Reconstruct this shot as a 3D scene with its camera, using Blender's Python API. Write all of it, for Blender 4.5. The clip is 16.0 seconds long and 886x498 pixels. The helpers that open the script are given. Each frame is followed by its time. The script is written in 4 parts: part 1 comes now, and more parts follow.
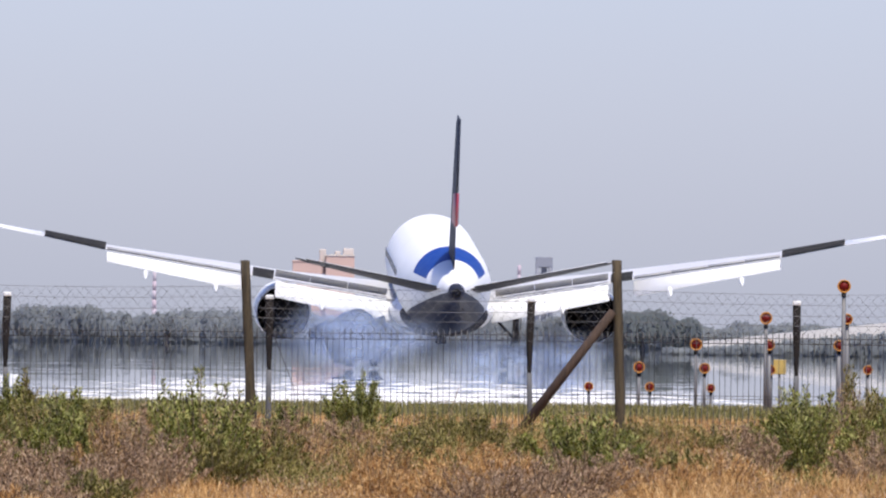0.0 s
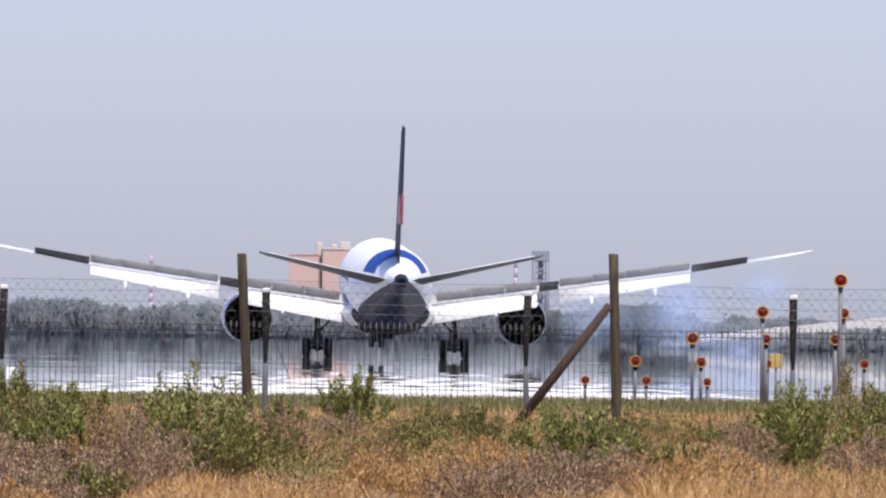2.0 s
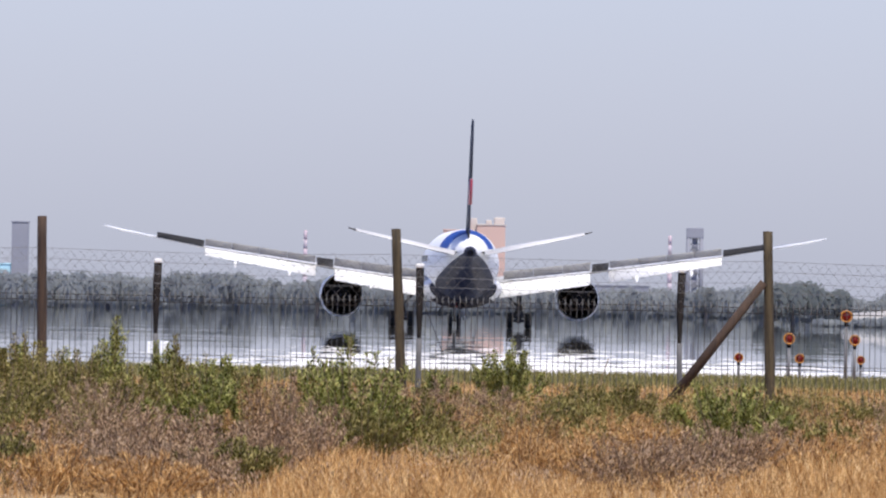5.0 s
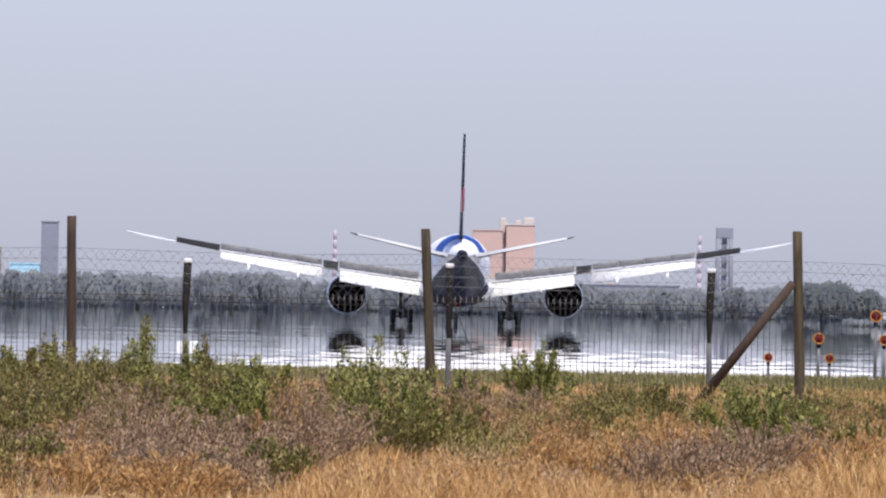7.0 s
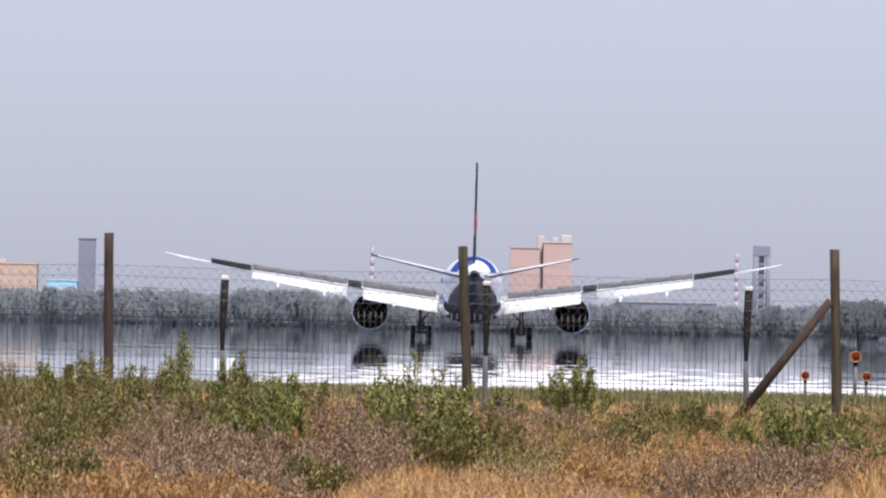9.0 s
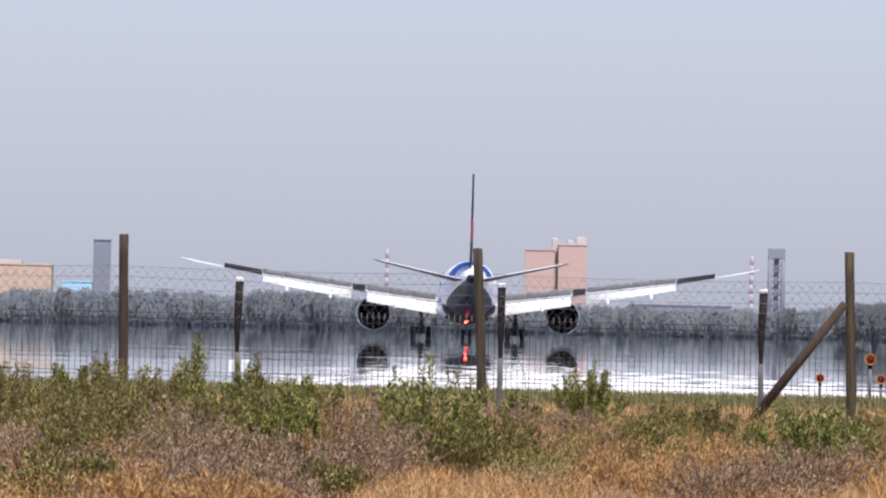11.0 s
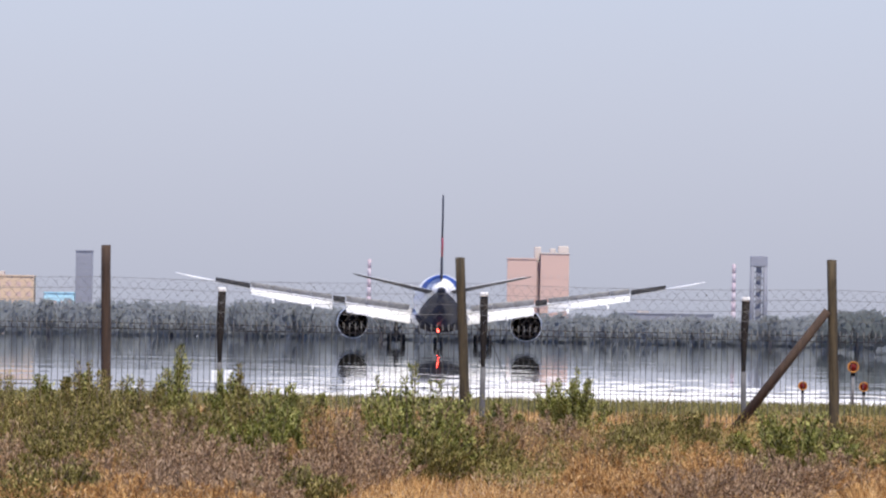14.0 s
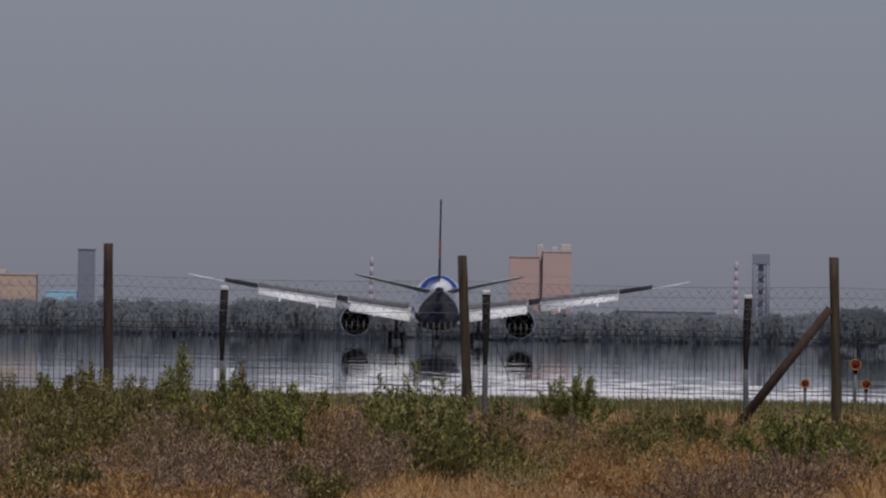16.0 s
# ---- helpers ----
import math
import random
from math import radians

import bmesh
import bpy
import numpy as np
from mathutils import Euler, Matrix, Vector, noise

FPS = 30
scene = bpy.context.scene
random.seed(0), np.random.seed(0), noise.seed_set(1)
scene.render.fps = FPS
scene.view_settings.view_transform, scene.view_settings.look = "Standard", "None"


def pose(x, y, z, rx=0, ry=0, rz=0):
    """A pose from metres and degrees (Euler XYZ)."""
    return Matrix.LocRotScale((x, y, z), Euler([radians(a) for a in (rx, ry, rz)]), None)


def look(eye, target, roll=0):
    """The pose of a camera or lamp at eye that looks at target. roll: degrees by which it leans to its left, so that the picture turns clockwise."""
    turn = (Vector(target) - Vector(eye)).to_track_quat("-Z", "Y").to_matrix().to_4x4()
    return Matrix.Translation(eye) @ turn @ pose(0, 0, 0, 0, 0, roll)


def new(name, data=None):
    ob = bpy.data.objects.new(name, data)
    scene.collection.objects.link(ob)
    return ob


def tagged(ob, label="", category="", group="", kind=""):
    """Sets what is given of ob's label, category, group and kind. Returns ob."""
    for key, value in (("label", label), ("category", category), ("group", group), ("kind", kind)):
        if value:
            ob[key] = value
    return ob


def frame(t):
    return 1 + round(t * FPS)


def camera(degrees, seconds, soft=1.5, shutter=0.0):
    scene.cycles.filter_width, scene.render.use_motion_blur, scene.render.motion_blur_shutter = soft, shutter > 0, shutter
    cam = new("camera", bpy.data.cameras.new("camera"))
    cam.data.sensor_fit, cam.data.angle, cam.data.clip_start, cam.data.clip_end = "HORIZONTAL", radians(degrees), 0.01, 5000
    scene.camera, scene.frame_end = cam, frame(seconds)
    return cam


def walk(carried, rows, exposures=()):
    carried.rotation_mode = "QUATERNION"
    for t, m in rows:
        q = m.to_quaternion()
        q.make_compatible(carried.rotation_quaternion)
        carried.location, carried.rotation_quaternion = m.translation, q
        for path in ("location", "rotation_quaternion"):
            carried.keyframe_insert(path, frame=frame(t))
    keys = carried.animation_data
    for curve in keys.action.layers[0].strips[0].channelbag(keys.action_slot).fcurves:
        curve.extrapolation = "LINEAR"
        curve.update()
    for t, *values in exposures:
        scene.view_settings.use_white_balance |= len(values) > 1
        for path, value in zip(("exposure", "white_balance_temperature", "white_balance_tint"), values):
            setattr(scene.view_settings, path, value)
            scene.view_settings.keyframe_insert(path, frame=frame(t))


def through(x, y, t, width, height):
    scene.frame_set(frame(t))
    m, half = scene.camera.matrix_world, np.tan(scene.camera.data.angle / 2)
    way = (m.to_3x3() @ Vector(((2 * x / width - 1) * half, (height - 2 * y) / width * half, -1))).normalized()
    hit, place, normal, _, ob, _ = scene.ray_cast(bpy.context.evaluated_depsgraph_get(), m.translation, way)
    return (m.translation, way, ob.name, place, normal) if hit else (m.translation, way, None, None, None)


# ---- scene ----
EYE = Vector((0.0, 0.0, 2.5))
cam = camera(3.0, 16.0, soft=2.2)


def out(bearing, rise, d):
    """A point d metres off, from its bearing and its rise over eye level in milliradians."""
    return Vector((d * bearing / 1000, d, EYE.z + d * rise / 1000))


# seconds, bearing and rise of the middle of the view, lean in degrees
AIM = [
    (0.0, 10.64, 4.80, 0.66), (0.5, 10.06, 4.91, 0.92), (1.0, 11.01, 4.65, 1.16),
    (1.5, 11.72, 4.50, 1.14), (2.0, 10.84, 4.42, 0.77), (2.5, 9.53, 4.43, 0.85),
    (3.0, 8.41, 4.38, 0.97), (3.5, 6.86, 4.38, 0.77), (4.0, 2.79, 3.94, 1.03),
    (4.2, 2.23, 3.72, 1.10), (6.3, 0.49, 2.06, 1.04), (6.5, 0.32, 2.64, 1.03),
    (7.0, 0.00, 2.82, 1.10), (7.5, -0.35, 2.55, 1.17), (8.0, -0.63, 4.60, 1.24),
    (8.5, -0.87, 5.44, 1.18), (9.0, -2.22, 3.81, 1.20), (9.5, -3.26, 3.15, 1.15),
    (10.0, -3.31, 3.50, 1.30), (12.5, -2.67, 4.17, 1.29), (13.0, -2.30, 4.43, 1.21),
    (13.5, -2.08, 4.51, 1.07), (14.0, -2.06, 4.48, 1.05), (14.5, -2.01, 3.35, 0.94),
    (15.0, -2.05, 3.09, 0.95), (15.5, -1.97, 4.01, 0.95), (16.0, -2.19, 4.36, 0.99),
]
FADE = [(0, 0.6), (14.4, 0.6), (14.8, 0.48), (15.2, 0.15), (15.6, -0.25), (16.0, -0.8)]
walk(cam, [(t, look(EYE, out(b, e, 1000), r)) for t, b, e, r in AIM], FADE)

# ---- light ----
SUN_HIGH, SUN_SIDE = 62.0, 16.0
world = bpy.data.worlds.new("summer_sky")
scene.world = world
world.use_nodes = True
wn = world.node_tree
sky = wn.nodes.new("ShaderNodeTexSky")
sky.sky_type, sky.sun_disc = "NISHITA", False
sky.sun_elevation, sky.sun_rotation = radians(SUN_HIGH), radians(180 - SUN_SIDE)
sky.air_density, sky.dust_density, sky.ozone_density = 1.0, 0.6, 3.0
tint = wn.nodes.new("ShaderNodeMix")
tint.data_type, tint.blend_type = "RGBA", "MULTIPLY"
tint.inputs[0].default_value = 1.0
tint.inputs[7].default_value = (0.845, 0.88, 1.295, 1)
wn.links.new(sky.outputs[0], tint.inputs[6])
wn.links.new(tint.outputs[2], wn.nodes["Background"].inputs[0])
wn.nodes["Background"].inputs[1].default_value = 0.085
sun = new("sun", bpy.data.lights.new("sun", "SUN"))
sun.data.energy, sun.data.angle, sun.data.color = 3.6, radians(0.53), (1.0, 0.92, 0.80)
a, h = radians(SUN_SIDE), radians(SUN_HIGH)
sun.matrix_basis = look((0, 0, 0), (-math.sin(a) * math.cos(h), math.cos(a) * math.cos(h), -math.sin(h)))


# ---- materials ----
def ramp(nt, fac, stops):
    r = nt.nodes.new("ShaderNodeValToRGB")
    e = r.color_ramp.elements
    while len(e) < len(stops):
        e.new(0.5)
    for el, (p, c) in zip(e, stops):
        el.position, el.color = p, (*c, 1)
    nt.links.new(fac, r.inputs[0])
    return r.outputs[0]


def surface(name, stops, rough=0.7, scale=8.0, stretch=(1, 1, 1), bump=0.1, fine=6.0, metal=0.0, spec=0.5, coat=0.0, random_by="", mixin=0.5):
    """A material whose colour runs over stops by coarse and fine noise, and by piece if asked."""
    m = bpy.data.materials.new(name)
    m.use_nodes = True
    nt = m.node_tree
    b = nt.nodes["Principled BSDF"]
    co = nt.nodes.new("ShaderNodeTexCoord")
    mp = nt.nodes.new("ShaderNodeMapping")
    mp.inputs[3].default_value = stretch
    nt.links.new(co.outputs["Object"], mp.inputs[0])
    n1, n2 = nt.nodes.new("ShaderNodeTexNoise"), nt.nodes.new("ShaderNodeTexNoise")
    n1.inputs["Scale"].default_value, n1.inputs["Detail"].default_value = scale, 4
    n2.inputs["Scale"].default_value, n2.inputs["Detail"].default_value = scale * fine, 5
    nt.links.new(mp.outputs[0], n1.inputs[0])
    nt.links.new(mp.outputs[0], n2.inputs[0])
    mx = nt.nodes.new("ShaderNodeMix")
    mx.inputs[0].default_value = 0.4
    nt.links.new(n1.outputs[0], mx.inputs[2])
    nt.links.new(n2.outputs[0], mx.inputs[3])
    fac = mx.outputs[0]
    if random_by:
        g = nt.nodes.new("ShaderNodeNewGeometry" if random_by == "island" else "ShaderNodeObjectInfo")
        m2 = nt.nodes.new("ShaderNodeMix")
        m2.inputs[0].default_value = mixin
        nt.links.new(fac, m2.inputs[2])
        nt.links.new(g.outputs["Random Per Island" if random_by == "island" else "Random"], m2.inputs[3])
        fac = m2.outputs[0]
    nt.links.new(ramp(nt, fac, stops), b.inputs["Base Color"])
    rr = nt.nodes.new("ShaderNodeMapRange")
    rr.inputs[3].default_value, rr.inputs[4].default_value = max(rough - 0.12, 0.02), min(rough + 0.12, 1)
    nt.links.new(n2.outputs[0], rr.inputs[0])
    nt.links.new(rr.outputs[0], b.inputs["Roughness"])
    b.inputs["Metallic"].default_value = metal
    b.inputs["Specular IOR Level"].default_value = spec
    b.inputs["Coat Weight"].default_value = coat
    if bump:
        bp = nt.nodes.new("ShaderNodeBump")
        bp.inputs["Strength"].default_value, bp.inputs["Distance"].default_value = bump, 0.02
        nt.links.new(n2.outputs[0], bp.inputs["Height"])
        nt.links.new(bp.outputs[0], b.inputs["Normal"])
    return m


def leafy(name, stops, through=0.22, mixin=0.65, scale=3.0):
    """Leaf material: matt, and lets some light through."""
    m = surface(name, stops, 0.88, scale, bump=0.0, spec=0.0, random_by="island", mixin=mixin)
    nt = m.node_tree
    b = nt.nodes["Principled BSDF"]
    t = nt.nodes.new("ShaderNodeBsdfTranslucent")
    nt.links.new(b.inputs["Base Color"].links[0].from_socket, t.inputs[0])
    mx = nt.nodes.new("ShaderNodeMixShader")
    mx.inputs[0].default_value = through
    nt.links.new(b.outputs[0], mx.inputs[1])
    nt.links.new(t.outputs[0], mx.inputs[2])
    nt.links.new(mx.outputs[0], nt.nodes["Material Output"].inputs[0])
    return m


def two(c, k=0.8):
    """Stops for a colour with a slightly darker streak."""
    return [(0.3, tuple(v * k for v in c)), (0.65, c)]


def glow(name, c, strength):
    m = bpy.data.materials.new(name)
    m.use_nodes = True
    b = m.node_tree.nodes["Principled BSDF"]
    b.inputs["Base Color"].default_value = (*c, 1)
    b.inputs["Emission Color"].default_value = (*c, 1)
    b.inputs["Emission Strength"].default_value = strength
    return m


PAINT = surface("white_aircraft_paint", two((0.84, 0.84, 0.83), 0.92), 0.42, 0.35, bump=0.0, coat=0.08)
INDIGO = surface("dark_indigo_aircraft_paint", two((0.022, 0.026, 0.045), 0.7), 0.6, 0.4, bump=0.0, spec=0.2)
RED = surface("red_aircraft_paint", two((0.30, 0.035, 0.05), 0.8), 0.35, 0.4, bump=0.0)
GREY = surface("grey_wing_panel", two((0.40, 0.39, 0.375), 0.75), 0.55, 0.6, bump=0.0)
# dark grey that paints shade on tail undersides, ailerons and flaperons
SHADEGREY = surface("grey_with_painted_shade", two((0.075, 0.075, 0.08), 0.75), 0.6, 0.6, bump=0.0, spec=0.2)
GLASS = surface("cabin_window_glass", two((0.12, 0.13, 0.15), 0.8), 0.2, 2.0, bump=0.0)
WINGTOP = surface("light_grey_wing_skin", two((0.62, 0.62, 0.62), 0.88), 0.45, 0.5, bump=0.0)
# near-black: dark metal parts, and the shade painted inside the engine ducts
DARKMETAL = surface("dark_metal_and_duct_shade", two((0.012, 0.012, 0.015), 0.6), 0.8, 2.0, bump=0.0, spec=0.15)
STEEL = surface("gear_steel", two((0.07, 0.07, 0.08), 0.7), 0.55, 3.0, bump=0.0, metal=0.3)
RUBBER = surface("tyre_rubber", two((0.018, 0.018, 0.02), 0.7), 0.85, 4.0, bump=0.1)
BEACON = glow("red_beacon_lamp", (1.0, 0.03, 0.02), 40.0)
WOOD = surface("weathered_post_wood", [(0.3, (0.016, 0.012, 0.007)), (0.5, (0.052, 0.038, 0.019)), (0.7, (0.11, 0.082, 0.042))], 0.85, 9.0, (3, 3, 0.25), 0.5)
WOODRED = surface("red_brown_post_wood", [(0.3, (0.02, 0.012, 0.008)), (0.7, (0.085, 0.05, 0.031))], 0.85, 9.0, (3, 3, 0.25), 0.5)
POST = surface("dark_painted_steel_post", [(0.3, (0.008, 0.007, 0.007)), (0.7, (0.028, 0.023, 0.02))], 0.8, 12.0, (2, 2, 0.4), 0.2, spec=0.2)
CAP = surface("white_plastic_cap", two((0.8, 0.8, 0.78), 0.85), 0.5, 10.0, bump=0.0)
WIRE = surface("galvanised_wire", two((0.10, 0.10, 0.10), 0.7), 0.7, 5.0, bump=0.0, metal=0.2)
LINK = surface("aged_chain_link_wire", two((0.24, 0.24, 0.24), 0.7), 0.6, 5.0, bump=0.0, metal=0.4)
SHAFT = surface("galvanised_post", two((0.13, 0.13, 0.135), 0.7), 0.8, 9.0, bump=0.1, metal=0.2)
POLE = surface("grey_lamp_pole", two((0.20, 0.20, 0.20), 0.75), 0.6, 4.0, bump=0.05, metal=0.2)
YELLOW = surface("yellow_lamp_housing", two((0.55, 0.23, 0.03), 0.8), 0.5, 12.0, bump=0.0)
REDLENS = surface("red_lamp_lens", two((0.16, 0.008, 0.006), 0.6), 0.55, 14.0, bump=0.0, spec=0.2)
SOIL = surface("dry_soil", [(0.3, (0.15, 0.095, 0.05)), (0.5, (0.28, 0.19, 0.10)), (0.72, (0.40, 0.285, 0.16))], 0.95, 0.6, bump=0.6, fine=12.0, spec=0.1)


def livery_material():
    """White body, a blue band over the crown and a dark blue-grey underside that rises to the tail cone."""
    m = PAINT.copy()
    m.name = "airliner_body_livery"
    nt = m.node_tree
    b = nt.nodes["Principled BSDF"]
    white = b.inputs["Base Color"].links[0].from_socket
    co, sep = nt.nodes.new("ShaderNodeTexCoord"), nt.nodes.new("ShaderNodeSeparateXYZ")
    nt.links.new(co.outputs["Object"], sep.inputs[0])

    def calc(op, a, c):
        n = nt.nodes.new("ShaderNodeMath")
        n.operation = op
        for i, v in enumerate((a, c)):
            if isinstance(v, (int, float)):
                n.inputs[i].default_value = v
            else:
                nt.links.new(v, n.inputs[i])
        return n.outputs[0]

    y, z = sep.outputs[1], sep.outputs[2]
    band = calc("MULTIPLY", calc("GREATER_THAN", y, -23.3), calc("LESS_THAN", y, calc("ADD", calc("MULTIPLY", z, 0.7), -21.9)))
    band = calc("MULTIPLY", band, calc("GREATER_THAN", z, 6.5))
    low = calc("LESS_THAN", z, calc("SUBTRACT", 2.05, calc("MULTIPLY", y, 0.135)))
    low = calc("MULTIPLY", low, calc("LESS_THAN", y, 4.0))
    low = calc("MAXIMUM", low, calc("LESS_THAN", y, -30.3))
    for mask, c in ((band, (0.012, 0.052, 0.27)), (low, (0.026, 0.03, 0.05))):
        mx = nt.nodes.new("ShaderNodeMix")
        mx.data_type = "RGBA"
        nt.links.new(mask, mx.inputs[0])
        nt.links.new(white, mx.inputs[6])
        mx.inputs[7].default_value = (*c, 1)
        white = mx.outputs[2]
    nt.links.new(white, b.inputs["Base Color"])
    b.inputs["Coat Weight"].default_value, b.inputs["Specular IOR Level"].default_value = 0.0, 0.06
    return m


LIVERY = livery_material()
BELLYSHADE = surface("belly_shade_grey", two((0.045, 0.047, 0.06), 0.8), 0.7, 0.5, bump=0.0, spec=0.06)


# ---- geometry helpers ----
def part(name, bm, material, parent=None, label="", smooth=True):
    me = bpy.data.meshes.new(name)
    bm.normal_update()
    bm.to_mesh(me)
    bm.free()
    for m in material if isinstance(material, (list, tuple)) else [material]:
        me.materials.append(m)
    if smooth:
        for p in me.polygons:
            p.use_smooth = True
    ob = new(name, me)
    ob.parent = parent
    if label:
        ob["label"] = label
    return ob


def soup(name, verts, faces, material, parent=None, label="", smooth=False):
    me = bpy.data.meshes.new(name)
    me.from_pydata(verts, [], faces)
    for m in material if isinstance(material, (list, tuple)) else [material]:
        me.materials.append(m)
    if smooth:
        for p in me.polygons:
            p.use_smooth = True
    ob = new(name, me)
    ob.parent = parent
    if label:
        ob["label"] = label
    return ob


def loft(bm, rings, close=True, mat=None):
    """Joins rings of equal count into a skin, with capped ends."""
    vs = [[bm.verts.new(p) for p in r] for r in rings]
    n = len(vs[0])
    for i in range(len(vs) - 1):
        for k in range(n):
            f = bm.faces.new((vs[i][k], vs[i][(k + 1) % n], vs[i + 1][(k + 1) % n], vs[i + 1][k]))
            if mat:
                f.material_index = mat(i, k)
    if close:
        for r in (vs[0], vs[-1]):
            f = bm.faces.new(r)
            if mat:
                f.material_index = mat(0 if r is vs[0] else len(vs) - 2, 0)
    bmesh.ops.recalc_face_normals(bm, faces=bm.faces)
    return vs


def tube(bm, p, q, r0, r1=None, n=8):
    """A tapered round bar from p to q."""
    p, q = Vector(p), Vector(q)
    r1 = r0 if r1 is None else r1
    t = (q - p).to_track_quat("Z", "Y").to_matrix()
    rings = []
    for c, r in ((p, r0), (q, r1)):
        rings.append([c + t @ Vector((r * math.cos(2 * math.pi * k / n), r * math.sin(2 * math.pi * k / n), 0)) for k in range(n)])
    loft(bm, rings)


def lathe(bm, profile, axis="Y", n=24, at=(0, 0, 0)):
    """Turns a profile of (along, radius) round an axis, open at the ends."""
    rings = []
    for y, r in profile:
        ring = []
        for k in range(n):
            a = 2 * math.pi * k / n
            c, s = r * math.cos(a), r * math.sin(a)
            v = {"Y": (c, y, s), "X": (y, c, s), "Z": (c, s, y)}[axis]
            ring.append(Vector(v) + Vector(at))
        rings.append(ring)
    loft(bm, rings, close=False)


def box(bm, lo, hi, bevel=0.0):
    r = bmesh.ops.create_cube(bm, size=1.0)
    lo, hi = Vector(lo), Vector(hi)
    for v in r["verts"]:
        v.co = Vector([(lo[i] + hi[i]) / 2 + v.co[i] * (hi[i] - lo[i]) for i in range(3)])
    if bevel:
        es = list({e for v in r["verts"] for e in v.link_edges})
        bmesh.ops.bevel(bm, geom=es, offset=bevel, segments=2, affect="EDGES", profile=0.5)


def empty(name, m=None):
    ob = new(name)
    if m is not None:
        ob.matrix_basis = m
    return ob


# ---- ground ----
def ground_z(y):
    """Height of the land: level at the fence, falling to the airfield."""
    if y < 205:
        return 1.2
    if y > 537:
        return 0.0
    s = (y - 205) / 332
    return 1.2 * (1 - s)


def build_ground():
    bm = bmesh.new()
    ys = [-300, -50] + list(range(20, 220, 4)) + list(range(220, 560, 20)) + [600, 900, 1500, 2500, 3500, 4950]
    xs = [-900, -200, -60, -20] + [x * 0.5 for x in range(-24, 33)] + [30, 80, 200, 900]
    grid = []
    for y in ys:
        row = []
        for x in xs:
            z = ground_z(y)
            if 20 < y < 520 and -25 < x < 40:
                z += 0.07 * noise.noise((x * 0.5, y * 0.12, 0.0))
            row.append(bm.verts.new((x, y, z)))
        grid.append(row)
    for i in range(len(ys) - 1):
        for k in range(len(xs) - 1):
            bm.faces.new((grid[i][k], grid[i][k + 1], grid[i + 1][k + 1], grid[i + 1][k]))
    tagged(part("ground", bm, SOIL), "dry brown soil of the airfield and its verge", "ground", kind="structure")


build_ground()


def tarmac_material():
    """Pale concrete, so hot and smooth at a grazing view that it mirrors the sky, with matt white patches."""
    m = bpy.data.materials.new("hot_pale_tarmac")
    m.use_nodes = True
    nt = m.node_tree
    b = nt.nodes["Principled BSDF"]
    co = nt.nodes.new("ShaderNodeTexCoord")
    mp = nt.nodes.new("ShaderNodeMapping")
    mp.inputs[3].default_value = (0.05, 0.016, 1)
    nt.links.new(co.outputs["Object"], mp.inputs[0])
    n1 = nt.nodes.new("ShaderNodeTexNoise")
    n1.inputs["Scale"].default_value, n1.inputs["Detail"].default_value = 1.0, 5
    nt.links.new(mp.outputs[0], n1.inputs[0])
    bp = nt.nodes.new("ShaderNodeBump")
    bp.inputs["Strength"].default_value, bp.inputs["Distance"].default_value = 1.0, 0.07
    nt.links.new(n1.outputs[0], bp.inputs["Height"])
    b.inputs["Base Color"].default_value = (0.5, 0.49, 0.46, 1)
    b.inputs["Roughness"].default_value = 0.0
    nt.links.new(bp.outputs[0], b.inputs["Normal"])
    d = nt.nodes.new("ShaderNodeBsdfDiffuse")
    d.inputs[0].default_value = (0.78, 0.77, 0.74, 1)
    # matt white is thickest near the runway's end and thins out beyond
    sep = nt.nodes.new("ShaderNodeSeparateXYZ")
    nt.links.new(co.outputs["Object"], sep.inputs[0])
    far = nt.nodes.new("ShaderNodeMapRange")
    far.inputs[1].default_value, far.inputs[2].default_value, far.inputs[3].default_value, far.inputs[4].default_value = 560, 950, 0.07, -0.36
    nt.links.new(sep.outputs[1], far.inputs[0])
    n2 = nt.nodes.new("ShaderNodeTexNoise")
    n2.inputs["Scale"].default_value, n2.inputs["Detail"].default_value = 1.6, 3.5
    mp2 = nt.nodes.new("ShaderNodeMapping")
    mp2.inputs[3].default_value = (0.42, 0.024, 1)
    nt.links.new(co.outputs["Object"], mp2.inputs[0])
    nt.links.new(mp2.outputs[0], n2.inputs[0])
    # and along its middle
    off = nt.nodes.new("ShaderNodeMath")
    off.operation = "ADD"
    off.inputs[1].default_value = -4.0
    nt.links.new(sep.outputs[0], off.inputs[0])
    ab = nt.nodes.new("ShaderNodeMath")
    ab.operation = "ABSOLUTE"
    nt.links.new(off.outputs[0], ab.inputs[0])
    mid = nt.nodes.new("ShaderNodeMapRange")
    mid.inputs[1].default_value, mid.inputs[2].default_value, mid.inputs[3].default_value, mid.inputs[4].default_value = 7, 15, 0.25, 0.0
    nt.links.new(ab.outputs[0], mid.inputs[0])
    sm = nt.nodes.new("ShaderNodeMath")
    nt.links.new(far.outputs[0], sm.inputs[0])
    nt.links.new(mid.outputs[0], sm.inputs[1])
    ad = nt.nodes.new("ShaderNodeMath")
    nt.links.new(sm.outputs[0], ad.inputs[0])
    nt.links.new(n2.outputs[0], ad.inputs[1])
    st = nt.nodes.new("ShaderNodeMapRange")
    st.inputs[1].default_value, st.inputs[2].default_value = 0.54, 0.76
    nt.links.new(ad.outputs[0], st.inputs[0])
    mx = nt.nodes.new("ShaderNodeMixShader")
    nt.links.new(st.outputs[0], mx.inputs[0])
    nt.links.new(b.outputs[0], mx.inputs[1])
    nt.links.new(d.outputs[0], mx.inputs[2])
